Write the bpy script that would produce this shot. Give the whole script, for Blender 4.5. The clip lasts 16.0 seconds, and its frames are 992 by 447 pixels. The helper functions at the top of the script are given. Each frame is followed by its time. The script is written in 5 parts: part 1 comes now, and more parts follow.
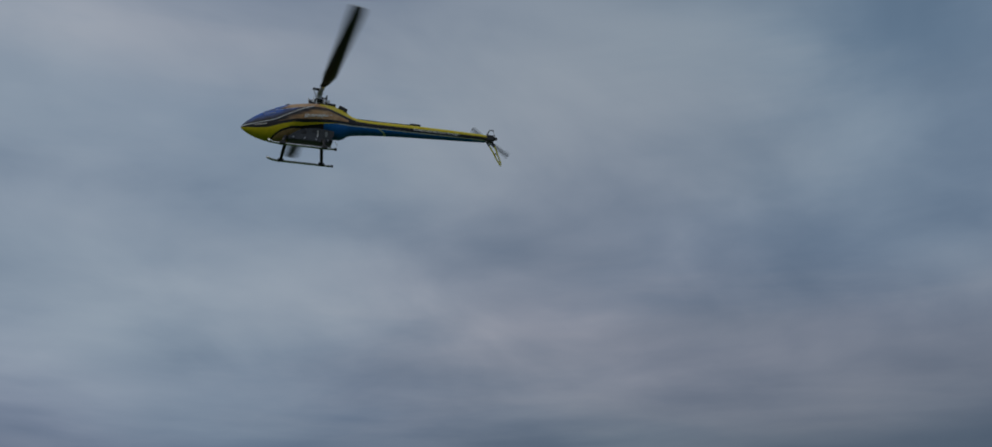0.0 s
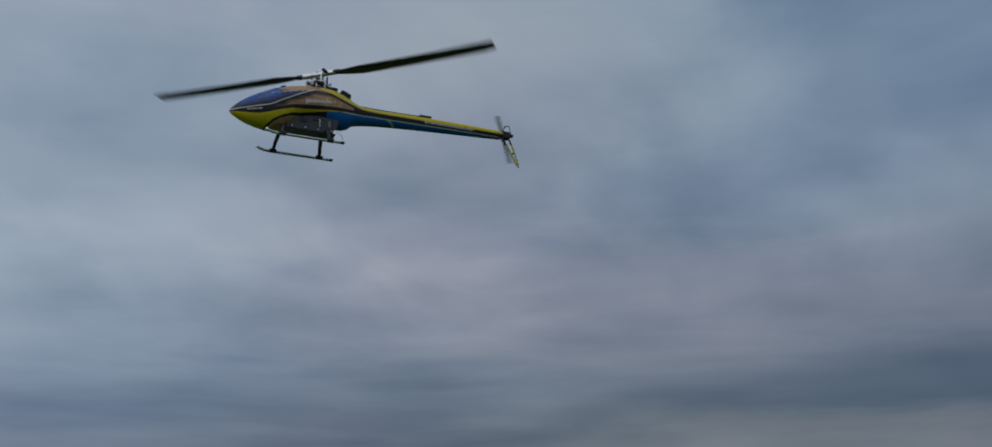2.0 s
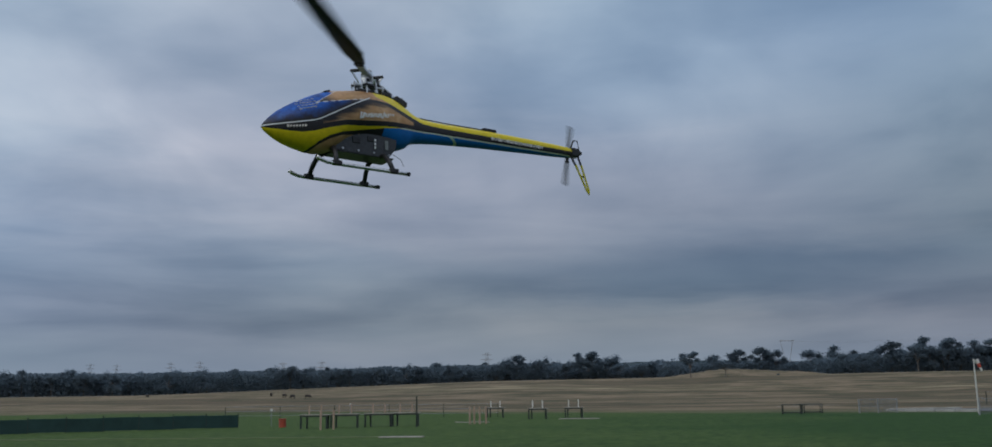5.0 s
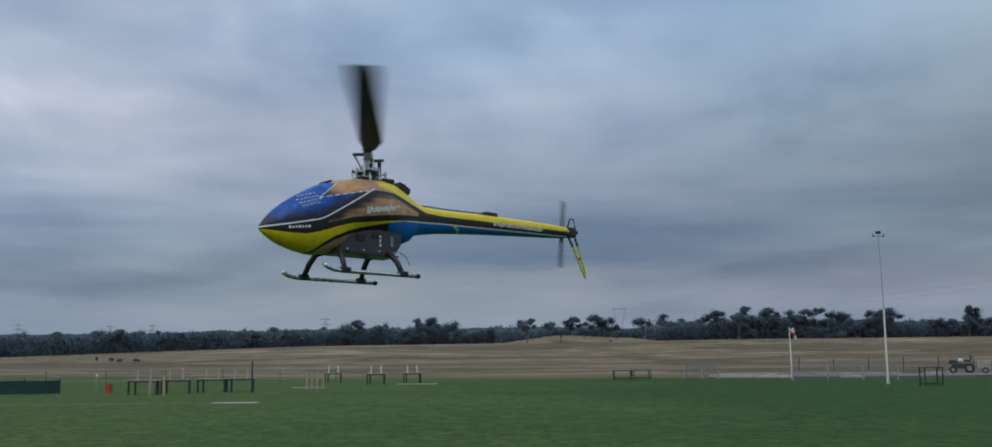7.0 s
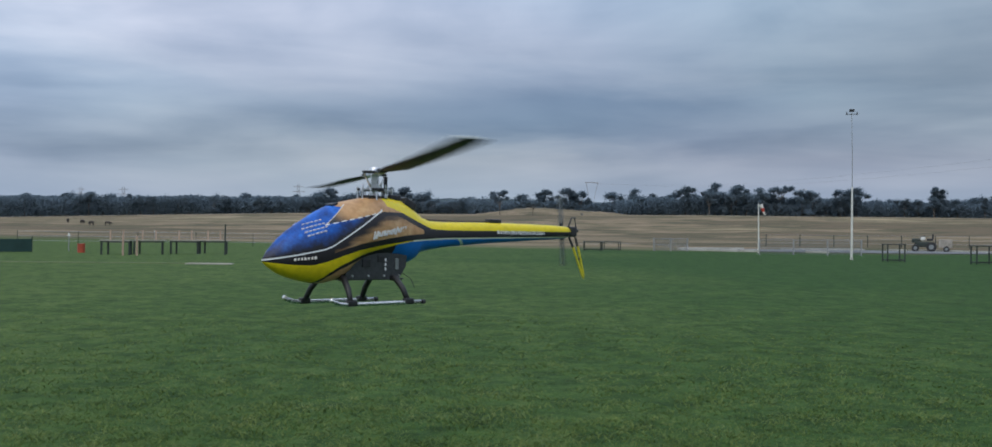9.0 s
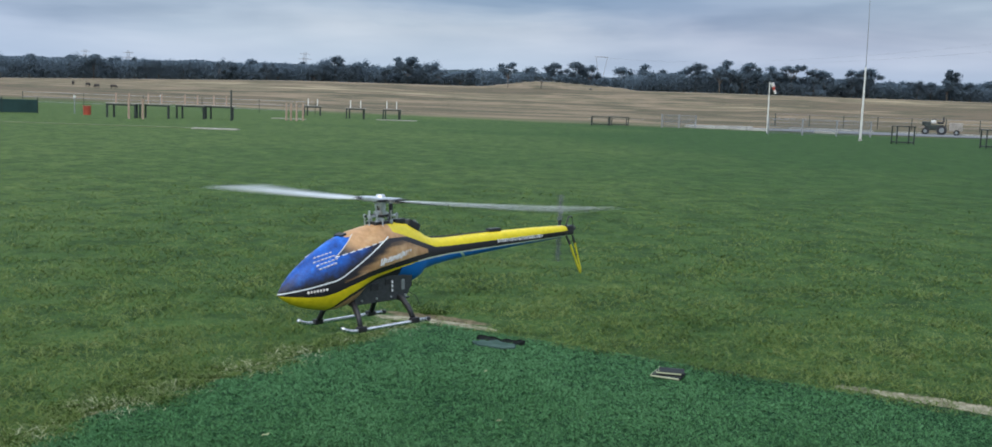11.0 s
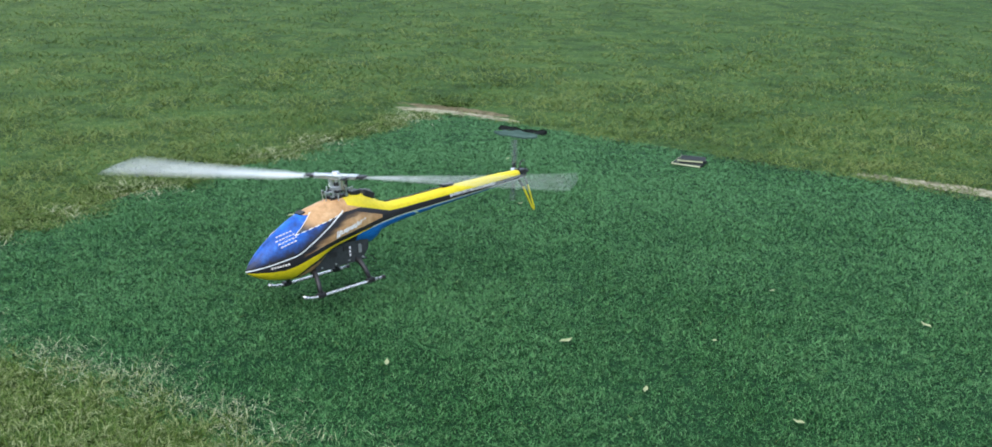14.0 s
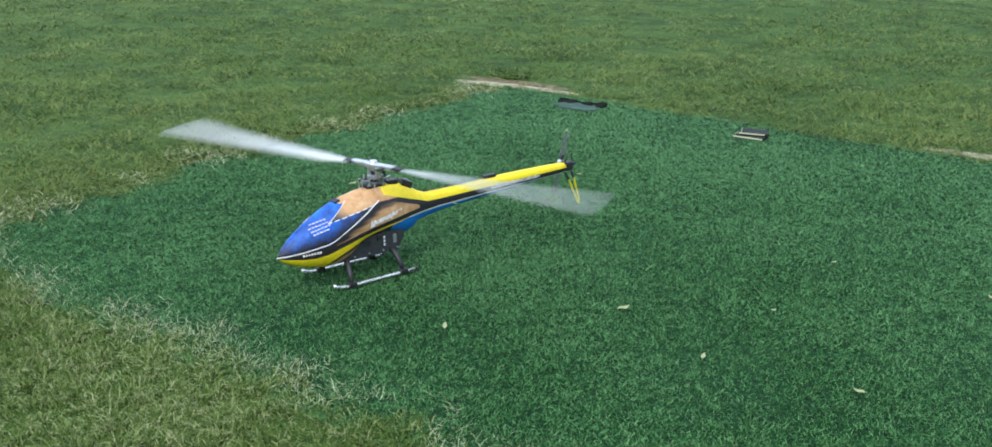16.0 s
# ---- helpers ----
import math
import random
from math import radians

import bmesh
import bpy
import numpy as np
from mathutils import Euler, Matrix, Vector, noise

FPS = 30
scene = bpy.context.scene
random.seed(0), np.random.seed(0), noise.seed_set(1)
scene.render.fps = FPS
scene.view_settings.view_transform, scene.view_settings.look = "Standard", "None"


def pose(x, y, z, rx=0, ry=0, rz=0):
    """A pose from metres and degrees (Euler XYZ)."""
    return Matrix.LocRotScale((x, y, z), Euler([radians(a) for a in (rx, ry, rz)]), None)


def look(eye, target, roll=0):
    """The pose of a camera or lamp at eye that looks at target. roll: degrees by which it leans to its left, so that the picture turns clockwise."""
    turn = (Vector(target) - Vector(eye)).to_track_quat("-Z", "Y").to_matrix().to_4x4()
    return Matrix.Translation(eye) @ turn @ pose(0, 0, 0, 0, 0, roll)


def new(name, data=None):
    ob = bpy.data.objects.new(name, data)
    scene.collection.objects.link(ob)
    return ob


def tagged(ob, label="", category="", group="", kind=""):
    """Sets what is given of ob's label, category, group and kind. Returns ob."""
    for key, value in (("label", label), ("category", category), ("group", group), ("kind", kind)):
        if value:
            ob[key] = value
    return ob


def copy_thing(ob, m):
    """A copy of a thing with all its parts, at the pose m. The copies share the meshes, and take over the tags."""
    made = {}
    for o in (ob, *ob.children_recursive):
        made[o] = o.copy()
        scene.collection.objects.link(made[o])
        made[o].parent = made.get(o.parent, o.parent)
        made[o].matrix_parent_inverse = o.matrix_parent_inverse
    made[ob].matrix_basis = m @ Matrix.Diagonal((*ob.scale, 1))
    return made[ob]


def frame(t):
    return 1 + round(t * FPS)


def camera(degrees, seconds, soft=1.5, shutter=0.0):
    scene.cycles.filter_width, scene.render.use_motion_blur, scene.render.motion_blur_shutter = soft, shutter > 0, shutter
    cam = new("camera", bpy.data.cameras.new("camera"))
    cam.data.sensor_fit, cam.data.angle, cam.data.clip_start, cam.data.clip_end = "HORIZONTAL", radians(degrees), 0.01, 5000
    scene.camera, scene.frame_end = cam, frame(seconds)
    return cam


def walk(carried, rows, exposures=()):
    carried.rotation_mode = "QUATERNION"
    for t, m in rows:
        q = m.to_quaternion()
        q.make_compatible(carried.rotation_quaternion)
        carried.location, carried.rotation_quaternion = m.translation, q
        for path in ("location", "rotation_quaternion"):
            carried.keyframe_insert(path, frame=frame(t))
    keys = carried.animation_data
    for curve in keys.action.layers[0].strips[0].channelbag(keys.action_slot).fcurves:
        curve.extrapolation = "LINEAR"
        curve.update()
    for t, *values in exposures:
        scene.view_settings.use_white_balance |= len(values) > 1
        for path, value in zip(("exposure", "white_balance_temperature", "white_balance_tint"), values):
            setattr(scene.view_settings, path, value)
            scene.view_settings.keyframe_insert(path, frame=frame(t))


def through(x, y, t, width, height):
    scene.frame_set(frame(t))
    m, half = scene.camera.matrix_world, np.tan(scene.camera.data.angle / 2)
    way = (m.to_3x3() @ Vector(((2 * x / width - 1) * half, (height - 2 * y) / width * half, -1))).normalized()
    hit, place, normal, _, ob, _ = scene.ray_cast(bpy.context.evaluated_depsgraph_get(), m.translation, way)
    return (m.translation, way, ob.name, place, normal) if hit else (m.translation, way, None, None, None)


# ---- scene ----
cam = camera(52.24, 16.0, soft=1.6, shutter=0.2)

# seconds, eye x y z, heading, tilt, lean
PATH = [
    (0, 0.000, 0.000, 1.421, 27.43, 19.70, 0.46),
    (0.5, 0.000, 0.000, 1.421, 24.76, 18.97, 0.74),
    (1, 0.000, 0.000, 1.421, 21.46, 16.26, 1.09),
    (1.5, 0.000, 0.000, 1.421, 21.13, 15.73, 1.21),
    (2, 0.000, 0.000, 1.421, 21.20, 16.34, 1.25),
    (2.5, 0.000, 0.000, 1.421, 21.08, 16.59, 1.35),
    (3, 0.000, 0.000, 1.422, 17.83, 16.57, 1.71),
    (3.5, 0.000, 0.000, 1.424, 15.96, 15.55, 1.98),
    (3.7, 0.001, 0.001, 1.428, 15.67, 14.39, 2.00),
    (5.8, 0.026, 0.000, 1.572, 6.68, 8.91, 0.31),
    (6, 0.027, 0.003, 1.582, 5.93, 8.84, 0.38),
    (6.5, 0.017, 0.018, 1.574, 3.25, 8.99, 0.21),
    (7, -0.001, 0.014, 1.540, 1.46, 7.64, 0.54),
    (7.5, -0.018, -0.008, 1.494, 0.95, 3.90, 0.54),
    (8, -0.021, -0.018, 1.453, 0.36, 2.65, 0.35),
    (8.5, -0.022, -0.013, 1.412, 0.00, 1.26, 0.00),
    (8.7, -0.018, -0.009, 1.405, -0.05, 0.98, -0.26),
    (10.8, -0.017, 0.011, 1.366, 0.06, -6.24, -2.12),
    (11, -0.013, 0.011, 1.356, 0.13, -6.79, -2.09),
    (11.5, -0.010, 0.005, 1.325, 0.29, -8.63, -2.09),
    (12, -0.004, 0.007, 1.296, 0.43, -11.62, -2.13),
    (12.5, 0.004, 0.005, 1.290, 0.62, -14.33, -2.16),
    (13, 0.005, 0.004, 1.281, 0.70, -15.36, -1.97),
    (13.5, 0.005, -0.001, 1.270, 0.84, -16.26, -1.87),
    (14, -0.007, -0.008, 1.249, 1.03, -17.61, -1.93),
    (14.5, -0.019, -0.011, 1.233, 1.83, -18.33, -1.77),
    (15, -0.019, -0.023, 1.219, 3.18, -18.62, -1.43),
    (15.5, -0.016, -0.021, 1.217, 3.94, -18.86, -1.43),
    (16, -0.005, -0.031, 1.216, 4.47, -18.89, -1.40),
]
EXPOSURES = [(0, -1.16), (0.5, -1.12), (1, -0.95), (2.5, -0.96), (3.7, -0.87), (5.8, -0.2), (7, -0.13), (7.5, 0.08), (8.7, 0.3), (10.8, 0.72), (12.5, 1.22), (16, 1.3)]


def eye_pose(x, y, z, yaw, tilt, lean):
    return pose(x, y, z, 0, 0, yaw) @ pose(0, 0, 0, 90 + tilt) @ pose(0, 0, 0, 0, 0, -lean)


walk(cam, [(t, eye_pose(*p)) for t, *p in PATH], EXPOSURES)

# ---- sky and sun ----
world = bpy.data.worlds.new("overcast")
scene.world = world
world.use_nodes = True


def build_sky():
    nt = world.node_tree
    N, L = nt.nodes, nt.links
    N.clear()
    out, bg = N.new("ShaderNodeOutputWorld"), N.new("ShaderNodeBackground")
    sky = N.new("ShaderNodeTexSky")
    sky.sky_type, sky.sun_disc = "NISHITA", False
    sky.sun_elevation, sky.sun_rotation = radians(52), radians(200)
    sky.air_density, sky.dust_density = 1.4, 2.5
    co = N.new("ShaderNodeTexCoord")
    sep = N.new("ShaderNodeSeparateXYZ")
    L.new(co.outputs["Generated"], sep.inputs[0])

    def math_(op, a, b=None, c=None):
        n = N.new("ShaderNodeMath")
        n.operation = op
        for i, v in enumerate((a, b, c)):
            if v is None:
                continue
            if hasattr(v, "links"):
                L.new(v, n.inputs[i])
            else:
                n.inputs[i].default_value = v
        return n.outputs[0]

    up = math_("MAXIMUM", sep.outputs[2], 0.0)
    den = math_("ADD", up, 0.26)
    vec = N.new("ShaderNodeCombineXYZ")
    L.new(math_("DIVIDE", sep.outputs[0], den), vec.inputs[0]), L.new(math_("DIVIDE", sep.outputs[1], den), vec.inputs[1])
    flat = N.new("ShaderNodeCombineXYZ")
    for k, f in ((0, 2.2), (1, 2.2), (2, 11.0)):
        L.new(math_("MULTIPLY", sep.outputs[k], f), flat.inputs[k])

    def cloud(source, scale, detail, rough, offset, stretch=(1, 1, 1), warp=0.0):
        mp = N.new("ShaderNodeMapping")
        mp.inputs["Location"].default_value = offset
        mp.inputs["Scale"].default_value = stretch
        L.new(source.outputs[0], mp.inputs[0])
        n = N.new("ShaderNodeTexNoise")
        n.inputs["Scale"].default_value, n.inputs["Detail"].default_value = scale, detail
        n.inputs["Roughness"].default_value, n.inputs["Distortion"].default_value = rough, warp
        L.new(mp.outputs[0], n.inputs["Vector"])
        return n.outputs["Fac"]

    big = cloud(vec, 1.0, 3, 0.5, (3.1, 1.7, 0), (1, 1, 1), 0.3)
    mid = cloud(vec, 2.9, 5, 0.46, (7.3, 4.2, 2), (1.0, 0.8, 1), 0.3)
    band = cloud(flat, 1.5, 5, 0.46, (0.4, 1.1, 2.3), (1, 1, 1.3), 0.3)
    # layered bands take over low down
    lay = N.new("ShaderNodeMapRange")
    lay.interpolation_type = "SMOOTHSTEP"
    lay.inputs["From Min"].default_value, lay.inputs["From Max"].default_value = 0.10, 0.26
    lay.inputs["To Min"].default_value, lay.inputs["To Max"].default_value = 0.72, 0.04
    L.new(up, lay.inputs["Value"])
    puff = math_("ADD", math_("MULTIPLY", big, 0.45), math_("MULTIPLY", mid, 0.55))
    mix = math_("ADD", math_("MULTIPLY", band, lay.outputs[0]), math_("MULTIPLY", puff, math_("SUBTRACT", 1.0, lay.outputs[0])))
    ramp = N.new("ShaderNodeValToRGB")
    e = ramp.color_ramp.elements
    e[0].position, e[0].color = 0.32, (0.172, 0.226, 0.322, 1)
    e[1].position, e[1].color = 0.68, (0.415, 0.458, 0.548, 1)
    for p, c in ((0.44, (0.245, 0.298, 0.398, 1)), (0.51, (0.302, 0.353, 0.452, 1))):
        m = ramp.color_ramp.elements.new(p)
        m.color = c
    L.new(mix, ramp.inputs[0])
    # heavier cloud base low over the land, a pale gap at the very horizon
    heavy = N.new("ShaderNodeMapRange")
    heavy.interpolation_type = "SMOOTHSTEP"
    heavy.inputs["From Min"].default_value, heavy.inputs["From Max"].default_value = 0.05, 0.38
    heavy.inputs["To Min"].default_value, heavy.inputs["To Max"].default_value = 0.76, 1.75
    L.new(math_("ADD", up, math_("MULTIPLY", sep.outputs[0], -0.20)), heavy.inputs["Value"])
    dark = N.new("ShaderNodeMixRGB")
    dark.blend_type = "MULTIPLY"
    dark.inputs[0].default_value = 1.0
    # cloud a little thicker to the left of the tree line
    sway = math_("MULTIPLY", math_("SINE", math_("MULTIPLY", math_("ADD", sep.outputs[0], 0.05), 5.5)), 0.07)
    weight = math_("MULTIPLY", heavy.outputs[0], math_("ADD", sway, 1.0))
    # thinner and thicker stretches of the overcast: heading, height, half widths in degrees, stops
    head = math_("MULTIPLY", math_("ARCTAN2", sep.outputs[0], sep.outputs[1]), 57.2958)
    rise = math_("MULTIPLY", math_("ARCSINE", sep.outputs[2]), 57.2958)
    ragged = math_("MULTIPLY", math_("SUBTRACT", cloud(flat, 2.2, 5, 0.55, (4.0, 2.0, 1.0), (1, 1, 1), 0.3), 0.5), 7.0)
    head = math_("ADD", head, math_("MULTIPLY", ragged, 2.0))
    rise = math_("ADD", rise, math_("MULTIPLY", ragged, 0.6))
    stops = 0.0
    for az, el, wide, high, gain in ((-26, 14, 9, 4, 0.28), (14, 21, 14, 7, -0.45), (-42, 7, 9, 4, -0.38), (4, 6.6, 14, 1.9, -0.62), (-2, 4.2, 18, 1.1, 0.14), (-2, 29, 9, 4, -0.36), (-6, 17, 10, 2.2, -0.22),
                                     (-42, 21, 9, 4, -0.15), (-34, 3, 14, 6, -0.22), (-6, 21, 9, 4, -0.15), (-42, 25, 10, 2.2, -0.17), (-22, 25, 14, 7, 0.16), (-50, 29, 10, 2.2, 0.20), (-14, 13, 10, 2.2, 0.18), (-22, 7.5, 9, 1.3, -0.2), (9, 9.5, 8, 4, -0.16)):
        u = math_("DIVIDE", math_("SUBTRACT", head, az), wide)
        v = math_("DIVIDE", math_("SUBTRACT", rise, el), high)
        bell = math_("POWER", 2.71828, math_("MULTIPLY", math_("ADD", math_("MULTIPLY", u, u), math_("MULTIPLY", v, v)), -1.0))
        stops = math_("ADD", math_("MULTIPLY", bell, gain), stops)
    tone = N.new("ShaderNodeCombineXYZ")
    # thick cloud is bluer, and so is the air low down
    for k, (steep, near, away) in enumerate(((1.5, 0.995, 0.97), (1.0, 1.0, 1.0), (0.62, 1.0, 0.985))):
        air = N.new("ShaderNodeMapRange")
        air.inputs["From Min"].default_value, air.inputs["From Max"].default_value = 0.06, 0.30
        air.inputs["To Min"].default_value, air.inputs["To Max"].default_value = near, away
        L.new(up, air.inputs["Value"])
        L.new(math_("MULTIPLY", math_("MULTIPLY", weight, air.outputs[0]), math_("POWER", 2.0, math_("MULTIPLY", stops, steep))), tone.inputs[k])
    hue = N.new("ShaderNodeValToRGB")
    hue.color_ramp.elements[0].position, hue.color_ramp.elements[0].color = 0.38, (0.965, 1.005, 0.99, 1)
    hue.color_ramp.elements[1].position, hue.color_ramp.elements[1].color = 0.62, (1.035, 0.998, 1.01, 1)
    L.new(cloud(vec, 0.8, 2, 0.4, (1.2, 5.5, 3)), hue.inputs[0])
    warm = N.new("ShaderNodeMixRGB")
    warm.blend_type = "MULTIPLY"
    warm.inputs[0].default_value = 1.0
    L.new(ramp.outputs[0], warm.inputs[1]), L.new(hue.outputs[0], warm.inputs[2])
    L.new(warm.outputs[0], dark.inputs[1]), L.new(tone.outputs[0], dark.inputs[2])
    low = math_("SUBTRACT", 1.0, math_("MULTIPLY", up, 14.0))
    low = math_("MULTIPLY", math_("MAXIMUM", low, 0.0), 0.7)
    pale = N.new("ShaderNodeMixRGB")
    pale.inputs[2].default_value = (0.315, 0.405, 0.535, 1)
    L.new(low, pale.inputs[0]), L.new(dark.outputs[0], pale.inputs[1])
    # the clear-sky glow through the overcast
    add = N.new("ShaderNodeMixRGB")
    add.blend_type = "ADD"
    add.inputs[0].default_value = 0.006
    L.new(pale.outputs[0], add.inputs[1]), L.new(sky.outputs[0], add.inputs[2])
    L.new(add.outputs[0], bg.inputs["Color"])
    bg.inputs["Strength"].default_value = 1.0
    L.new(bg.outputs[0], out.inputs["Surface"])


build_sky()

sun = new("sun", bpy.data.lights.new("sun", "SUN"))
sun.data.energy, sun.data.angle, sun.data.color = 1.05, radians(60), (1.0, 0.96, 0.88)
sun.matrix_world = look((0, 0, 0), (0.20, 0.58, -0.79))


# ---- materials ----
def material(name):
    m = bpy.data.materials.new(name)
    m.use_nodes = True
    nt = m.node_tree
    b = nt.nodes["Principled BSDF"]
    return m, nt.nodes, nt.links, b


def coords(N, L, scale=(1, 1, 1)):
    co, mp = N.new("ShaderNodeTexCoord"), N.new("ShaderNodeMapping")
    mp.inputs["Scale"].default_value = scale
    L.new(co.outputs["Object"], mp.inputs[0])
    return mp.outputs[0]


def noise_tex(N, L, vec, scale, detail=4, rough=0.55):
    n = N.new("ShaderNodeTexNoise")
    n.inputs["Scale"].default_value, n.inputs["Detail"].default_value, n.inputs["Roughness"].default_value = scale, detail, rough
    L.new(vec, n.inputs["Vector"])
    return n.outputs["Fac"]


def ramp_of(N, L, fac, stops):
    r = N.new("ShaderNodeValToRGB")
    e = r.color_ramp.elements
    while len(e) < len(stops):
        e.new(0.5)
    for el, (p, c) in zip(e, stops):
        el.position, el.color = p, (*c, 1)
    L.new(fac, r.inputs[0])
    return r.outputs[0]


def mix_of(N, L, fac, a, b, blend="MIX"):
    n = N.new("ShaderNodeMixRGB")
    n.blend_type = blend
    for i, v in enumerate((fac, a, b)):
        if hasattr(v, "links"):
            L.new(v, n.inputs[i])
        elif isinstance(v, tuple):
            n.inputs[i].default_value = (*v, 1)
        else:
            n.inputs[i].default_value = v
    return n.outputs[0]


def calc(N, L, op, a, b=None, c=None):
    n = N.new("ShaderNodeMath")
    n.operation = op
    for i, v in enumerate((a, b, c)):
        if v is None:
            continue
        if hasattr(v, "links"):
            L.new(v, n.inputs[i])
        else:
            n.inputs[i].default_value = v
    return n.outputs[0]


def bump_of(N, L, b, height, strength, distance):
    n = N.new("ShaderNodeBump")
    n.inputs["Strength"].default_value, n.inputs["Distance"].default_value = strength, distance
    L.new(height, n.inputs["Height"])
    L.new(n.outputs[0], b.inputs["Normal"])


def surface(name, c1, c2, scale=30.0, fine=6.0, rough=0.6, metal=0.0, bump=0.2, depth=0.002, coat=0.0, spec=0.5):
    """A surface in two tones, with coarse staining and fine grain."""
    m, N, L, b = material(name)
    v = coords(N, L)
    a, g = noise_tex(N, L, v, scale), noise_tex(N, L, v, scale * fine, 3)
    f = calc(N, L, "ADD", calc(N, L, "MULTIPLY", a, 0.65), calc(N, L, "MULTIPLY", g, 0.35))
    L.new(ramp_of(N, L, f, ((0.36, c1), (0.64, c2))), b.inputs["Base Color"])
    L.new(calc(N, L, "ADD", rough - 0.08, calc(N, L, "MULTIPLY", g, 0.16)), b.inputs["Roughness"])
    b.inputs["Metallic"].default_value = metal
    b.inputs["Coat Weight"].default_value = coat
    b.inputs["Specular IOR Level"].default_value = spec
    if bump:
        bump_of(N, L, b, g, bump, depth)
    return m


def blade_material(name, stops, rough=0.6, mottle=5.0, spread=0.5, spec=0.12, swing=1.05, through=0.0, far_sheen=None, mean=None):
    """Grass blades: one tone for each blade, drifting with the place."""
    m, N, L, b = material(name)
    geo = N.new("ShaderNodeNewGeometry")
    v = coords(N, L)
    patch, tuft = noise_tex(N, L, v, 1.2, 4), noise_tex(N, L, v, mottle, 4, 0.6)
    f = calc(N, L, "ADD", calc(N, L, "MULTIPLY", patch, 0.48), calc(N, L, "MULTIPLY", tuft, 0.52))
    f = calc(N, L, "ADD", calc(N, L, "MULTIPLY", geo.outputs["Random Per Island"], spread), calc(N, L, "ADD", calc(N, L, "MULTIPLY", calc(N, L, "SUBTRACT", f, 0.5), swing), mean if mean is not None else 0.29 if swing < 1.1 else 0.38))
    tone = ramp_of(N, L, f, stops)
    if far_sheen:  # painted paling of pile seen at a low angle, strongest at the far corner
        sep = N.new("ShaderNodeSeparateXYZ")
        L.new(v, sep.inputs[0])
        sheen_mask = calc(N, L, "ADD", calc(N, L, "MULTIPLY", sep.outputs[1], 0.085), calc(N, L, "MULTIPLY", patch, 0.3))
        tone = mix_of(N, L, ramp_of(N, L, sheen_mask, ((0.30, (0.0, 0.0, 0.0)), (0.60, (0.86, 0.86, 0.86)))), tone, far_sheen)
    L.new(tone, b.inputs["Base Color"])
    b.inputs["Roughness"].default_value = rough
    b.inputs["Specular IOR Level"].default_value = spec
    if through:  # thin leaves let light pass
        tr, mx = N.new("ShaderNodeBsdfTranslucent"), N.new("ShaderNodeMixShader")
        mx.inputs[0].default_value = through
        L.new(b.inputs["Base Color"].links[0].from_socket, tr.inputs["Color"])
        L.new(b.outputs[0], mx.inputs[1]), L.new(tr.outputs[0], mx.inputs[2])
        L.new(mx.outputs[0], N["Material Output"].inputs["Surface"])
    return m


MAT_TURF_BLADE = blade_material("turf_blade", ((0.24, (0.003, 0.018, 0.005)), (0.52, (0.024, 0.106, 0.029)), (0.80, (0.067, 0.198, 0.062)), (1.0, (0.128, 0.26, 0.105))), 0.7, 105.0, 0.85, 0.12, 1.35, mean=0.20, far_sheen=(0.084, 0.205, 0.088))
MAT_FIELD_BLADE = blade_material("field_blade", ((0.2, (0.050, 0.088, 0.019)), (0.45, (0.094, 0.144, 0.034)), (0.70, (0.168, 0.214, 0.062)), (1.0, (0.30, 0.32, 0.15))), 0.6, 7.0, 0.30, 0.12, 1.6, through=0.15)
MAT_LONG_BLADE = blade_material("long_blade", ((0.22, (0.006, 0.018, 0.003)), (0.48, (0.042, 0.088, 0.013)), (0.75, (0.100, 0.154, 0.032)), (1.0, (0.29, 0.33, 0.16))), 0.6, 30.0, 0.56, 0.1, 1.55)
MAT_WORN = surface("worn_grass", (0.09, 0.125, 0.05), (0.17, 0.19, 0.09), 1.5, 9, 0.95)
MAT_STRAW = blade_material("straw", ((0.1, (0.15, 0.18, 0.075)), (0.5, (0.31, 0.34, 0.19)), (0.95, (0.53, 0.55, 0.39))))
# distance haze is painted into this leaf colour: paler and bluer
MAT_HAZED_LEAF = blade_material("hazed_gum_leaf", ((0.1, (0.158, 0.205, 0.240)), (0.5, (0.180, 0.232, 0.268)), (0.9, (0.205, 0.258, 0.290))), 0.9, 0.12, 0.12, 0.03, through=0.8)
MAT_BARK = surface("bark", (0.09, 0.075, 0.06), (0.22, 0.19, 0.16), 3.0, 6, 0.85, bump=0.5, depth=0.03)
MAT_BLACK = surface("black_plastic", (0.010, 0.010, 0.012), (0.025, 0.025, 0.028), 60, 6, 0.45)
MAT_CARBON = surface("carbon_plate", (0.020, 0.022, 0.026), (0.048, 0.051, 0.058), 120, 4, 0.35, coat=0.3)
MAT_ALLOY = surface("aluminium", (0.55, 0.56, 0.58), (0.72, 0.73, 0.75), 80, 6, 0.32, metal=0.9, bump=0.05)
MAT_SKID = surface("skid_tube", (0.62, 0.62, 0.61), (0.78, 0.78, 0.76), 60, 6, 0.26, metal=0.92, bump=0.03)
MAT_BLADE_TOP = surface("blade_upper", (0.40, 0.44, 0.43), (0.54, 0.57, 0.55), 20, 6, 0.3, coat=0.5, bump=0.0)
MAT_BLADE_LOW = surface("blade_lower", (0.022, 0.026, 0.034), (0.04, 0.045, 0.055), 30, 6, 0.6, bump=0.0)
MAT_WHITE = surface("white_decal", (0.70, 0.71, 0.72), (0.82, 0.82, 0.82), 60, 5, 0.35, bump=0.0)
MAT_YELLOW = surface("yellow_fin", (0.52, 0.47, 0.015), (0.64, 0.57, 0.03), 40, 5, 0.35, coat=0.4, bump=0.0)
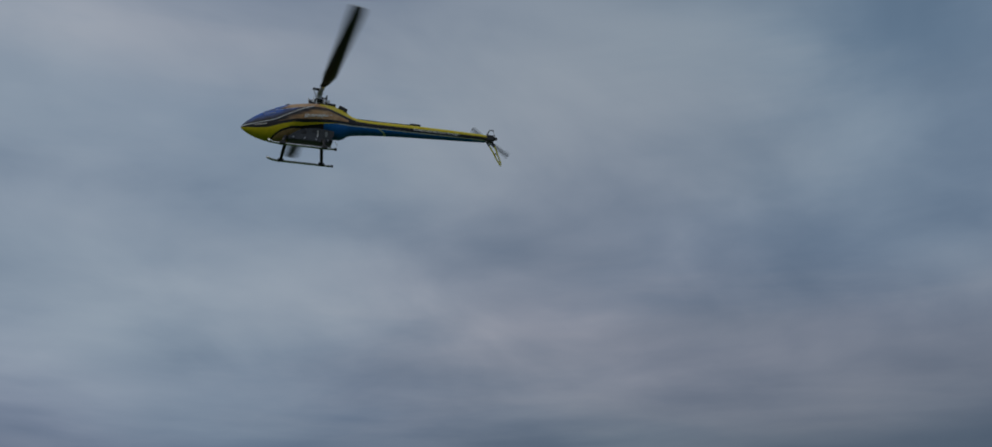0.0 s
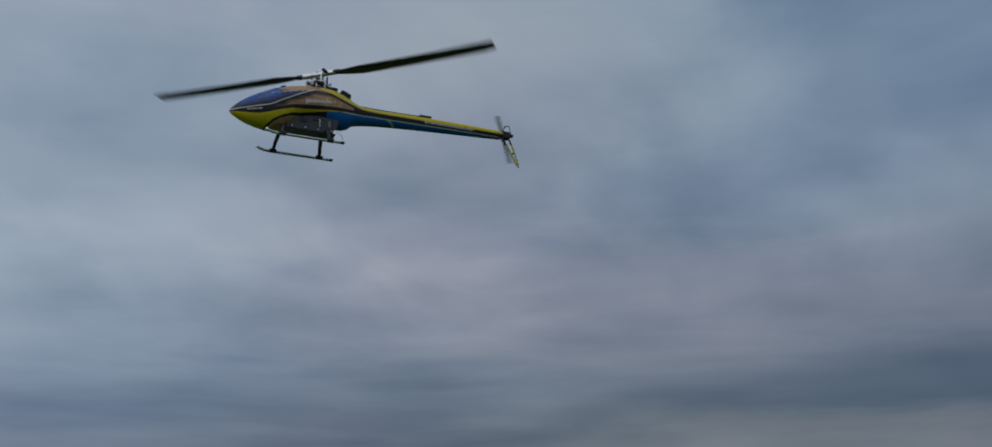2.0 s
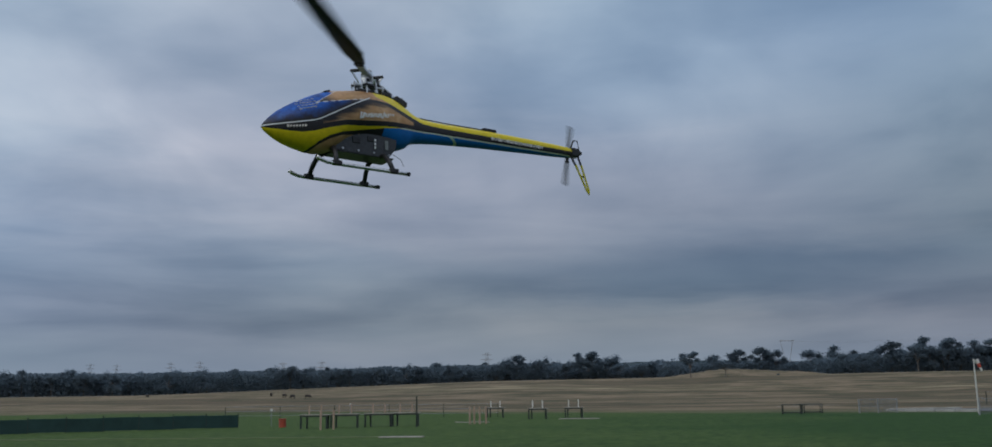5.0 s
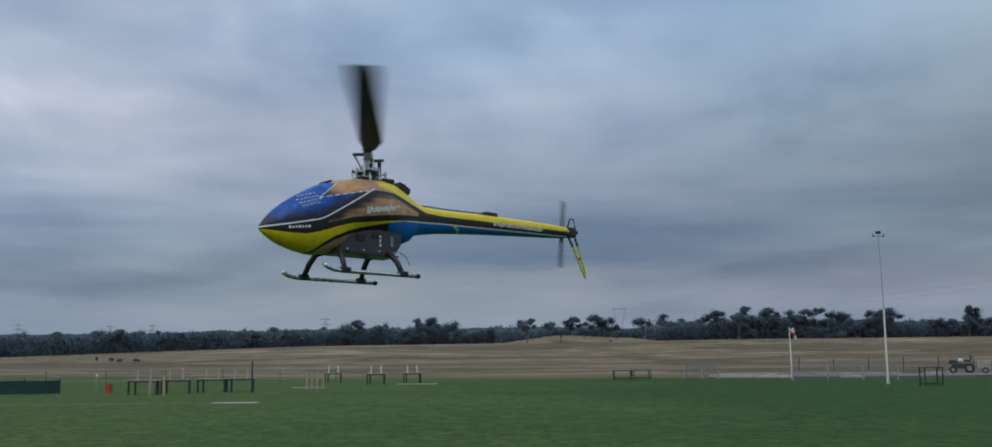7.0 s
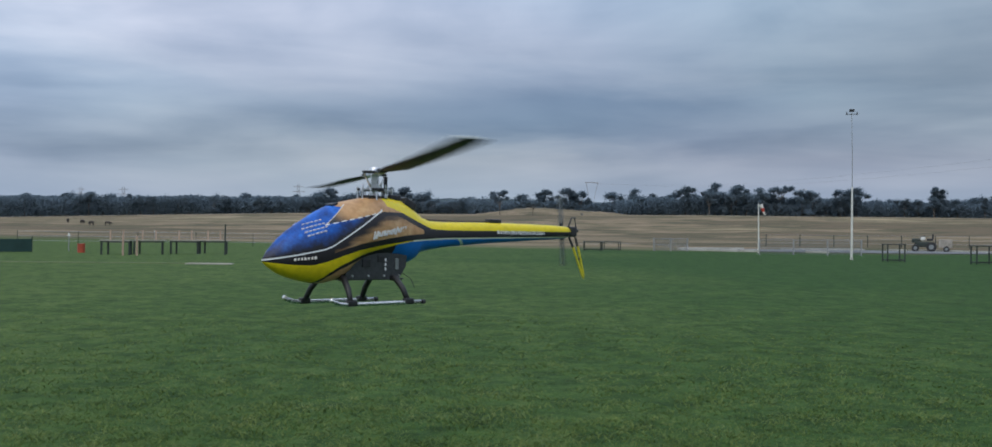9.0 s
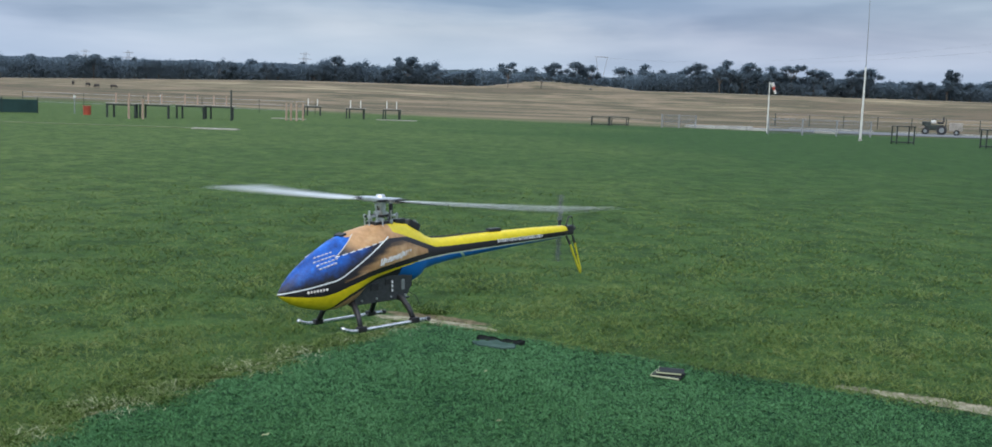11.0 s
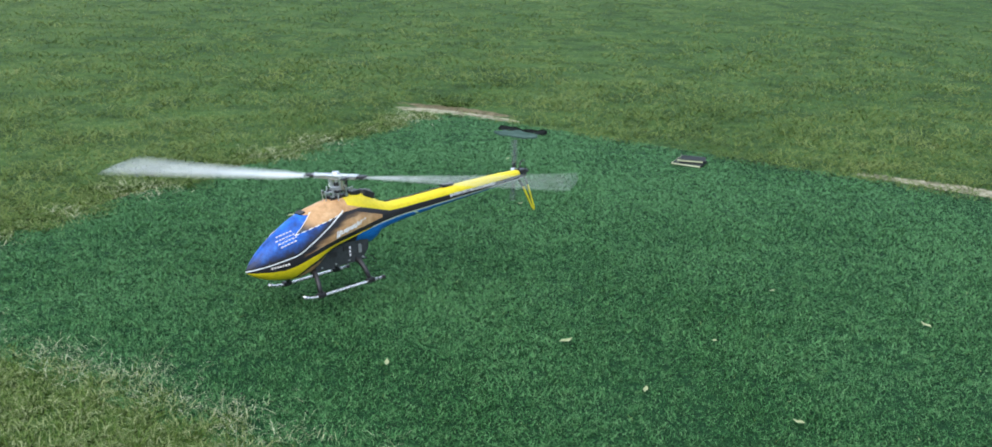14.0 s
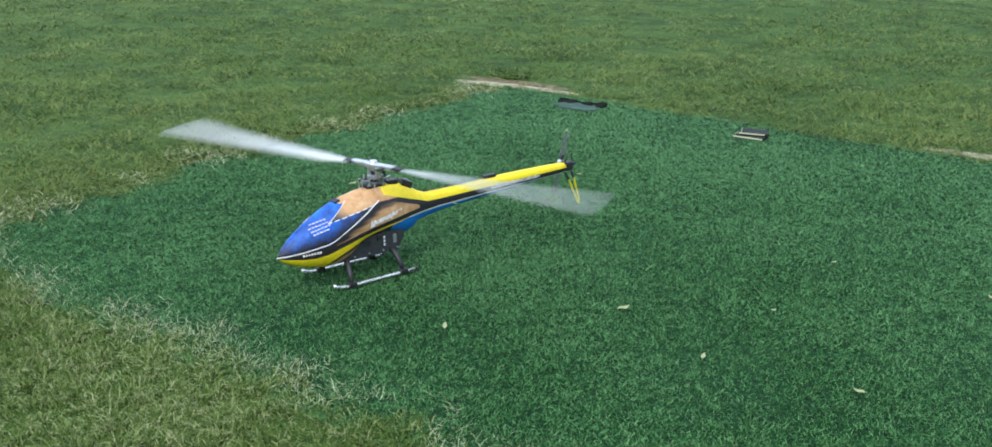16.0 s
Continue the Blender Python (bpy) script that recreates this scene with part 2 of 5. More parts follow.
MAT_WHITE_POST = surface("white_paint", (0.58, 0.57, 0.52), (0.74, 0.73, 0.69), 2.0, 12, 0.6)
MAT_WIRE = surface("galvanised", (0.25, 0.26, 0.27), (0.40, 0.41, 0.42), 4, 8, 0.5, metal=0.5)
MAT_TABLE = surface("dark_steel", (0.012, 0.022, 0.018), (0.03, 0.04, 0.034), 3, 8, 0.5)
MAT_PLANK = surface("weathered_plank", (0.22, 0.20, 0.17), (0.40, 0.37, 0.32), 2.5, 9, 0.8, bump=0.4)
MAT_STICK = surface("pink_wood", (0.34, 0.23, 0.17), (0.48, 0.34, 0.26), 4, 8, 0.75)
MAT_RED = surface("red_plastic", (0.30, 0.045, 0.022), (0.42, 0.075, 0.035), 3, 8, 0.5)
MAT_TARP = surface("green_tarp", (0.008, 0.035, 0.032), (0.02, 0.06, 0.055), 1.2, 9, 0.7, bump=0.4, depth=0.02)
MAT_CONCRETE = surface("concrete", (0.30, 0.295, 0.26), (0.50, 0.49, 0.45), 0.8, 12, 0.85)
MAT_ASPHALT = surface("asphalt", (0.10, 0.105, 0.11), (0.17, 0.175, 0.18), 0.5, 20, 0.85)
MAT_COW = surface("cow_hide", (0.03, 0.026, 0.024), (0.07, 0.06, 0.055), 2, 6, 0.8)
MAT_RUBBER = surface("wet_rubber", (0.012, 0.016, 0.016), (0.03, 0.036, 0.036), 12, 6, 0.8, spec=0.2)
MAT_GREY = surface("worn_grey", (0.14, 0.16, 0.16), (0.26, 0.28, 0.28), 18, 6, 0.4)
MAT_WET = surface("wet_patch", (0.020, 0.050, 0.036), (0.065, 0.110, 0.090), 14, 5, 0.85, spec=0.12)
# bluish grey stands for air haze over the far woods, put in the colour
MAT_HAZED_HILL = surface("hazed_far_wood", (0.042, 0.062, 0.072), (0.072, 0.096, 0.105), 0.02, 14, 0.95, bump=0.0, spec=0.05)
MAT_MESH = surface("wire_mesh", (0.10, 0.12, 0.13), (0.20, 0.22, 0.23), 3, 6, 0.6)
MAT_SOCK_RED = surface("red_cloth", (0.45, 0.05, 0.04), (0.6, 0.09, 0.06), 8, 6, 0.8)
MAT_SOCK_WHITE = surface("white_cloth", (0.62, 0.58, 0.55), (0.78, 0.74, 0.70), 8, 6, 0.8)


# worn places round the mat: centre, half length along its edge, half width
BARE = [(-0.62, 6.30, 0.20, 0.07), (-0.40, 6.25, 0.20, 0.06), (-0.16, 6.15, 0.20, 0.055), (-0.52, 6.40, 0.26, 0.075), (-0.25, 6.33, 0.24, 0.06),
        (2.05, 4.93, 0.32, 0.065), (2.42, 4.72, 0.34, 0.085), (2.85, 4.46, 0.44, 0.11)]


def ground_material():
    m, N, L, b = material("field_ground")
    v = coords(N, L)
    sep = N.new("ShaderNodeSeparateXYZ")
    L.new(v, sep.inputs[0])
    big, med, fine = noise_tex(N, L, v, 0.045, 5), noise_tex(N, L, coords(N, L, (1.0, 0.85, 1.0)), 1.3, 8, 0.66), noise_tex(N, L, v, 14, 5, 0.65)
    streak = noise_tex(N, L, coords(N, L, (0.010, 0.017, 0.10)), 1.0, 8, 0.62)
    g = calc(N, L, "ADD", calc(N, L, "MULTIPLY", med, 0.5), calc(N, L, "MULTIPLY", fine, 0.5))
    green = ramp_of(N, L, g, ((0.36, (0.030, 0.060, 0.015)), (0.5, (0.055, 0.103, 0.028)), (0.64, (0.103, 0.147, 0.047))))
    side = calc(N, L, "ADD", big, calc(N, L, "MULTIPLY", sep.outputs[0], -0.016))
    lush = ramp_of(N, L, side, ((0.36, (0.40, 0.63, 0.46)), (0.62, (1.10, 1.02, 0.93))))
    green = mix_of(N, L, 0.8, green, lush, "MULTIPLY")
    clod = noise_tex(N, L, coords(N, L, (1.0, 0.9, 1.0)), 3.1, 6, 0.66)
    green = mix_of(N, L, 1.0, green, ramp_of(N, L, clod, ((0.37, (1.16, 1.14, 1.06)), (0.5, (1.0, 1.0, 1.0)), (0.60, (0.60, 0.68, 0.62)))), "MULTIPLY")
    dry = ramp_of(N, L, streak, ((0.32, (0.048, 0.058, 0.032)), (0.42, (0.155, 0.122, 0.082)), (0.48, (0.080, 0.080, 0.047)), (0.53, (0.265, 0.208, 0.142)), (0.58, (0.112, 0.102, 0.062)), (0.68, (0.36, 0.30, 0.20))))
    dry = mix_of(N, L, 0.5, dry, ramp_of(N, L, med, ((0.35, (0.62, 0.60, 0.54)), (0.65, (1.20, 1.08, 0.94)))), "MULTIPLY")
    edge = calc(N, L, "ADD", sep.outputs[1], calc(N, L, "MULTIPLY", calc(N, L, "SUBTRACT", big, 0.5), 26.0))
    edge = calc(N, L, "ADD", edge, calc(N, L, "MULTIPLY", sep.outputs[0], 0.16))
    far = N.new("ShaderNodeMapRange")
    far.inputs["From Min"].default_value, far.inputs["From Max"].default_value = 66, 128
    L.new(edge, far.inputs["Value"])
    # ragged change from green to dry
    rag = calc(N, L, "ADD", far.outputs[0], calc(N, L, "MULTIPLY", calc(N, L, "SUBTRACT", streak, 0.5), 2.2))
    rag = calc(N, L, "MULTIPLY", calc(N, L, "SUBTRACT", rag, 0.25), 2.4)
    rag = calc(N, L, "MINIMUM", calc(N, L, "MAXIMUM", rag, 0.0), calc(N, L, "MULTIPLY", far.outputs[0], 6.0))
    fade = N.new("ShaderNodeClamp")
    L.new(rag, fade.inputs["Value"])
    tone = mix_of(N, L, fade.outputs[0], green, dry)
    # trodden soil and sand round the mat, ragged at the rim
    crumb, lumps = noise_tex(N, L, v, 22, 5, 0.65), noise_tex(N, L, v, 6, 4, 0.6)

    def worn(spots, turn):
        total = 0.0
        for cx, cy, rx, ry in spots:
            dx, dy = calc(N, L, "SUBTRACT", sep.outputs[0], cx), calc(N, L, "SUBTRACT", sep.outputs[1], cy)
            p = calc(N, L, "DIVIDE", calc(N, L, "SUBTRACT", calc(N, L, "MULTIPLY", dx, turn[0]), calc(N, L, "MULTIPLY", dy, turn[1])), rx)
            w = calc(N, L, "DIVIDE", calc(N, L, "ADD", calc(N, L, "MULTIPLY", dx, turn[1]), calc(N, L, "MULTIPLY", dy, turn[0])), ry)
            q = calc(N, L, "ADD", calc(N, L, "MULTIPLY", p, p), calc(N, L, "MULTIPLY", w, w))
            total = calc(N, L, "ADD", calc(N, L, "POWER", 2.71828, calc(N, L, "MULTIPLY", q, -1.0)), total)
        rough_ = calc(N, L, "ADD", calc(N, L, "MULTIPLY", crumb, 0.9), calc(N, L, "MULTIPLY", lumps, 0.7))
        m_ = N.new("ShaderNodeMapRange")
        m_.interpolation_type = "SMOOTHSTEP"
        m_.inputs["From Min"].default_value, m_.inputs["From Max"].default_value = 0.30, 0.62
        L.new(calc(N, L, "ADD", total, calc(N, L, "SUBTRACT", rough_, 0.8)), m_.inputs["Value"])
        return calc(N, L, "MULTIPLY", m_.outputs[0], calc(N, L, "MINIMUM", calc(N, L, "MULTIPLY", total, 5.0), 1.0))

    soil = ramp_of(N, L, crumb, ((0.35, (0.070, 0.060, 0.030)), (0.65, (0.18, 0.145, 0.085))))
    sand = ramp_of(N, L, crumb, ((0.34, (0.10, 0.10, 0.05)), (0.66, (0.36, 0.33, 0.24))))
    dead = ramp_of(N, L, crumb, ((0.35, (0.07, 0.085, 0.03)), (0.65, (0.20, 0.19, 0.10))))
    tone = mix_of(N, L, worn(((-1.95, 3.62, 0.26, 0.12), (-1.62, 4.25, 0.36, 0.10), (-1.30, 4.85, 0.40, 0.09), (-0.9, 5.55, 0.35, 0.08)), (0.505, -0.863)), tone, dead)
    tone = mix_of(N, L, worn(BARE[3:5], (0.873, 0.488)), tone, soil)
    tone = mix_of(N, L, worn(BARE[:3] + BARE[5:], (0.873, 0.488)), tone, sand)
    L.new(tone, b.inputs["Base Color"])
    b.inputs["Roughness"].default_value = 0.95
    b.inputs["Specular IOR Level"].default_value = 0.15
    bump_of(N, L, b, g, 0.9, 0.05)
    return m


MAT_GROUND = ground_material()


def turf_material():
    m, N, L, b = material("turf_mat")
    v = coords(N, L)
    a, f = noise_tex(N, L, v, 2.2, 5), noise_tex(N, L, v, 90, 4, 0.7)
    c = ramp_of(N, L, f, ((0.3, (0.002, 0.013, 0.004)), (0.5, (0.007, 0.038, 0.012)), (0.72, (0.020, 0.085, 0.027))))
    c = mix_of(N, L, 0.7, c, ramp_of(N, L, a, ((0.35, (0.75, 0.8, 0.8)), (0.65, (1.25, 1.15, 1.15)))), "MULTIPLY")
    L.new(c, b.inputs["Base Color"])
    b.inputs["Roughness"].default_value = 0.85
    b.inputs["Specular IOR Level"].default_value = 0.1
    bump_of(N, L, b, f, 1.0, 0.012)
    return m


MAT_TURF = turf_material()


def livery():
    """Painted shell: bands of blue, tan, black, yellow and blue, each edge a line over the length of the body."""
    m, N, L, b = material("painted_shell")
    co = N.new("ShaderNodeTexCoord")
    sep = N.new("ShaderNodeSeparateXYZ")
    L.new(co.outputs["Object"], sep.inputs[0])
    x, z = sep.outputs[0], sep.outputs[2]
    grain = noise_tex(N, L, co.outputs["Object"], 70, 4)
    soft = noise_tex(N, L, co.outputs["Object"], 26, 5, 0.65)
    u = N.new("ShaderNodeMapRange")
    u.inputs["From Min"].default_value, u.inputs["From Max"].default_value = -0.95, 0.40
    L.new(x, u.inputs["Value"])

    def line(pts):
        r = N.new("ShaderNodeValToRGB")
        e = r.color_ramp.elements
        pts = sorted(pts)
        while len(e) < len(pts):
            e.new(0.5)
        for el, (px, pz) in zip(e, pts):
            w = pz / 0.4
            el.position, el.color = (px + 0.95) / 1.35, (w, w, w, 1)
        L.new(u.outputs[0], r.inputs[0])
        s = N.new("ShaderNodeSeparateColor")
        L.new(r.outputs[0], s.inputs[0])
        return calc(N, L, "MULTIPLY", s.outputs[0], 0.4)

    def above(v, lift=0.0):
        return calc(N, L, "GREATER_THAN", z, calc(N, L, "ADD", v, lift))

    def both(p, q):
        return calc(N, L, "MULTIPLY", p, q)

    def band(v, lo, hi):
        return both(above(v, lo), calc(N, L, "SUBTRACT", 1.0, above(v, hi)))

    def ahead(k):
        return calc(N, L, "GREATER_THAN", x, k)

    def inv(p):
        return calc(N, L, "SUBTRACT", 1.0, p)

    white = line([(0.37, 0.094), (0.29, 0.107), (0.215, 0.122), (0.195, 0.130), (0.06, 0.208), (0.016, 0.231)])
    upper = line([(0.235, 0.178), (0.205, 0.184), (0.13, 0.2), (0.018, 0.224)])
    hood = line([(0.24, 0.163), (0.205, 0.183), (0.165, 0.212), (0.132, 0.237), (0.10, 0.252), (0.055, 0.268)])
    ylow = line([(0.37, 0.092), (0.34, 0.088), (0.29, 0.083), (0.25, 0.082), (0.215, 0.089), (0.16, 0.107), (0.11, 0.121), (0.0, 0.138), (-0.073, 0.147), (-0.14, 0.152), (-0.25, 0.158), (-0.83, 0.172)])
    ybot = line([(0.24, 0.0), (0.222, 0.036), (0.195, 0.062), (0.165, 0.081), (0.12, 0.100), (0.05, 0.119), (-0.03, 0.1365), (-0.09, 0.1465), (-0.25, 0.155), (-0.83, 0.170)])
    ytop = line([(-0.9, 0.189), (-0.25, 0.181), (-0.19, 0.183), (-0.134, 0.200), (0.016, 0.247), (0.04, 0.27)])
    fade = calc(N, L, "MULTIPLY", calc(N, L, "SUBTRACT", soft, 0.5), 0.035)

    black, tan, yellow = (0.022, 0.021, 0.025), (0.55, 0.325, 0.155), (0.72, 0.58, 0.015)
    deep = ramp_of(N, L, soft, ((0.3, (0.004, 0.036, 0.18)), (0.55, (0.008, 0.11, 0.50)), (0.75, (0.03, 0.21, 0.70))))
    tans = ramp_of(N, L, soft, ((0.3, (0.38, 0.205, 0.09)), (0.55, tan), (0.75, (0.66, 0.44, 0.25))))
    col = mix_of(N, L, 1.0, black, black)
    # nose and windscreen blue above the white line, running to black beside it
    zone = both(above(white), ahead(0.02))
    dusk = N.new("ShaderNodeMapRange")
    dusk.inputs["From Min"].default_value, dusk.inputs["From Max"].default_value = 0.006, 0.05
    L.new(calc(N, L, "ADD", calc(N, L, "SUBTRACT", z, white), fade), dusk.inputs["Value"])
    col = mix_of(N, L, zone, col, mix_of(N, L, dusk.outputs[0], black, deep))
    # tan hood over the mast
    ridge = line([(0.20, 0.245), (0.158, 0.240), (0.150, 0.233), (0.11, 0.236), (0.06, 0.244)])
    ahead_hood = both(both(ahead(0.055), above(hood)), calc(N, L, "MAXIMUM", inv(above(ridge)), ahead(0.156)))
    behind = both(both(above(upper), inv(ahead(0.206))), inv(ahead_hood))
    wedge = N.new("ShaderNodeMapRange")
    wedge.interpolation_type = "SMOOTHSTEP"
    wedge.inputs["From Min"].default_value, wedge.inputs["From Max"].default_value = 0.205, 0.125
    L.new(calc(N, L, "ADD", x, calc(N, L, "ADD", fade, calc(N, L, "MULTIPLY", calc(N, L, "SUBTRACT", 0.215, z), 1.2))), wedge.inputs["Value"])
    col = mix_of(N, L, both(behind, above(upper)), col, mix_of(N, L, wedge.outputs[0], (0.045, 0.048, 0.055), tans))
    # fine pale edge where the blue meets the hood
    col = mix_of(N, L, both(band(hood, -0.001, 0.001), both(ahead(0.125), inv(ahead(0.204)))), col, (0.60, 0.58, 0.52))
    # tan flank
    flank = both(inv(above(ytop, -0.016)), above(ylow, 0.016))
    flank = both(flank, both(inv(ahead(0.19)), ahead(-0.15)))
    streak = noise_tex(N, L, coords(N, L, (9.0, 1.0, 70.0)), 1.0, 3, 0.5)
    shade = calc(N, L, "ADD", calc(N, L, "SUBTRACT", white, calc(N, L, "ADD", z, 0.018)), calc(N, L, "MULTIPLY", calc(N, L, "SUBTRACT", streak, 0.5), 0.045))
    blown = N.new("ShaderNodeMapRange")
    blown.interpolation_type = "SMOOTHSTEP"
    blown.inputs["From Min"].default_value, blown.inputs["From Max"].default_value = -0.006, 0.026
    L.new(shade, blown.inputs["Value"])
    col = mix_of(N, L, both(flank, blown.outputs[0]), col, tans)
    # yellow upper boom and rear hood
    rear = both(above(ytop), inv(ahead(-0.005)))
    col = mix_of(N, L, rear, col, yellow)
    # yellow chin running into a thin line
    col = mix_of(N, L, both(inv(above(ylow)), above(ybot)), col, yellow)
    # below the chin: black edge, then tan; further back bright blue
    col = mix_of(N, L, both(inv(above(ybot, -0.010)), both(ahead(0.05), inv(ahead(0.225)))), col, tans)
    col = mix_of(N, L, both(inv(above(ybot)), inv(ahead(-0.03))), col, (0.010, 0.155, 0.50))
    chevron = calc(N, L, "LESS_THAN", calc(N, L, "ABSOLUTE", calc(N, L, "SUBTRACT", calc(N, L, "ADD", x, 0.315), calc(N, L, "MULTIPLY", calc(N, L, "SUBTRACT", z, 0.15), 1.6))), 0.007)
    col = mix_of(N, L, both(chevron, both(inv(above(ybot)), above(ybot, -0.020))), col, (0.42, 0.58, 0.42))
    # lines
    col = mix_of(N, L, both(band(white, -0.0019, 0.0019), ahead(0.02)), col, (0.75, 0.78, 0.80))
    col = mix_of(N, L, both(band(upper, -0.0012, 0.0012), both(both(ahead(0.03), inv(ahead(0.205))), calc(N, L, "GREATER_THAN", calc(N, L, "SINE", calc(N, L, "MULTIPLY", x, 260.0)), -0.45))), col, (0.72, 0.74, 0.74))
    col = mix_of(N, L, both(band(ylow, -0.003, 0.001), inv(ahead(-0.10))), col, (0.60, 0.66, 0.50))
    wear = ramp_of(N, L, grain, ((0.3, (0.86, 0.86, 0.86)), (0.6, (1.04, 1.04, 1.04))))
    L.new(mix_of(N, L, 0.8, col, wear, "MULTIPLY"), b.inputs["Base Color"])
    b.inputs["Roughness"].default_value = 0.42
    b.inputs["Specular IOR Level"].default_value = 0.25
    b.inputs["Coat Weight"].default_value, b.inputs["Coat Roughness"].default_value = 0.12, 0.15
    return m


MAT_SHELL = livery()


# ---- building helpers ----
def mesh_of(bm, name, mats, smooth=False):
    me = bpy.data.meshes.new(name)
    bm.to_mesh(me)
    bm.free()
    for k in (mats if isinstance(mats, (list, tuple)) else [mats]):
        me.materials.append(k)
    if smooth:
        me.polygons.foreach_set("use_smooth", [True] * len(me.polygons))
    return me


def part(name, bm, mats, parent, label="", smooth=False):
    ob = new(name, mesh_of(bm, name, mats, smooth) if isinstance(bm, bmesh.types.BMesh) else bm)
    ob.parent = parent
    return tagged(ob, label)


def thing(name, label, category, m=Matrix(), group="", kind=""):
    ob = new(name)
    ob.matrix_world = m
    ob.empty_display_size = 0.1
    return tagged(ob, label, category, group, kind)


def solid(name, bm, mats, label, category, m=Matrix(), group="", kind="", smooth=False):
    ob = new(name, mesh_of(bm, name, mats, smooth))
    ob.matrix_world = m
    return tagged(ob, label, category, group, kind)


def add_box(bm, c, s, bevel=0.0, turn=None):
    m = Matrix.Translation(c) @ (turn or Matrix()) @ Matrix.Diagonal((*s, 1))
    g = bmesh.ops.create_cube(bm, size=1.0, matrix=m)
    if bevel:
        es = list({e for v in g["verts"] for e in v.link_edges})
        bmesh.ops.bevel(bm, geom=es, offset=bevel, segments=2, affect="EDGES", profile=0.6)
    return g


def add_tube(bm, pts, r, sides=8, r2=None, caps=True):
    """A round bar through the points."""
    pts = [Vector(p) for p in pts]
    rings = []
    for i, p in enumerate(pts):
        d = (pts[min(i + 1, len(pts) - 1)] - pts[max(i - 1, 0)]).normalized()
        a = d.orthogonal().normalized() if abs(d.z) > 0.95 else d.cross(Vector((0, 0, 1))).normalized()
        c = d.cross(a)
        rr = r if r2 is None else r + (r2 - r) * i / (len(pts) - 1)
        rings.append([bm.verts.new(p + rr * (math.cos(k * math.tau / sides) * a + math.sin(k * math.tau / sides) * c)) for k in range(sides)])
    for q, w in zip(rings, rings[1:]):
        for k in range(sides):
            bm.faces.new((q[k], q[(k + 1) % sides], w[(k + 1) % sides], w[k]))
    if caps:
        bm.faces.new(rings[0][::-1]), bm.faces.new(rings[-1])


def box(c, s, bevel=0.0, turn=None):
    bm = bmesh.new()
    add_box(bm, c, s, bevel, turn)
    return bm


def tube(pts, r, sides=8, r2=None):
    bm = bmesh.new()
    add_tube(bm, pts, r, sides, r2)
    return bm


def plate(outline, y0, y1):
    """A flat plate: an outline in x and z, between two values of y."""
    bm = bmesh.new()
    a = [bm.verts.new((x, y0, z)) for x, z in outline]
    c = [bm.verts.new((x, y1, z)) for x, z in outline]
    bm.faces.new(a), bm.faces.new(c[::-1])
    for i in range(len(a)):
        j = (i + 1) % len(a)
        bm.faces.new((a[j], a[i], c[i], c[j]))
    bmesh.ops.recalc_face_normals(bm, faces=bm.faces)
    return bm


# ---- the lie of the land ----
GROUND_Z = -0.024


def smooth01(t):
    t = min(1.0, max(0.0, t))
    return t * t * (3 - 2 * t)


def ground_z(x, y):
    d = math.hypot(x, y)
    az = math.degrees(math.atan2(x, max(y, 1e-3))) if y > 0 else 0
    top = float(np.interp(az, [-50, -29, -12, 12, 40], [3.2, 4.2, 9.4, 10.8, 10.0]))
    z = GROUND_Z + top * smooth01((d - 225) / 345) * (1 if y > 0 else smooth01(1 + y / 60))
    return z + (0.22 * noise.noise((x * 0.012, y * 0.012, 1.0)) if d > 110 else 0.0)


def tail_blade_material():
    """A very fast dark blade: half seen through."""
    m, N, L, b = material("tail_blade")
    b.inputs["Base Color"].default_value = (0.16, 0.175, 0.18, 1)
    b.inputs["Roughness"].default_value = 0.45
    b.inputs["Alpha"].default_value = 0.42
    return m


MAT_TAIL_BLADE = tail_blade_material()


def build_ground():
    """One sheet to the horizon, finer close by."""
    radii = [0, 1.5, 3, 5, 8, 12, 18, 26, 36, 48, 60, 75, 90, 110, 130, 150, 175, 200, 225, 250, 275, 300, 330, 360, 390, 420, 450, 480, 510, 540, 570, 620, 700, 900, 1300, 2000, 3800]
    n = 96
    verts, faces = [(0, 0, GROUND_Z)], []
    for r in radii[1:]:
        for k in range(n):
            a = k * math.tau / n
            x, y = r * math.sin(a), r * math.cos(a)
            verts.append((x, y, ground_z(x, y)))
    for k in range(n):
        faces.append((0, 1 + (k + 1) % n, 1 + k))
    for i in range(len(radii) - 2):
        p, q = 1 + i * n, 1 + (i + 1) * n
        for k in range(n):
            j = (k + 1) % n
            faces.append((p + k, p + j, q + j, q + k))
    me = bpy.data.meshes.new("ground")
    me.from_pydata(verts, [], faces)
    me.materials.append(MAT_GROUND)
    me.polygons.foreach_set("use_smooth", [True] * len(faces))
    bm = bmesh.new()
    bm.from_mesh(me)
    bmesh.ops.recalc_face_normals(bm, faces=bm.faces)
    if bm.faces[10].normal.z < 0:
        bmesh.ops.reverse_faces(bm, faces=bm.faces)
    bm.to_mesh(me)
    bm.free()
    tagged(new("ground", me), "mown green club field running into dry brown paddocks", "ground", kind="structure")


build_ground()

# the landing mat: far corner, its two directions and lengths
MAT_TIP = Vector((-0.396, 6.231, 0))
MAT_U = Vector((0.864, -0.503, 0)).normalized()
MAT_V = Vector((-0.505, -0.863, 0)).normalized()
MAT_LONG, MAT_WIDE = 6.0, 3.66


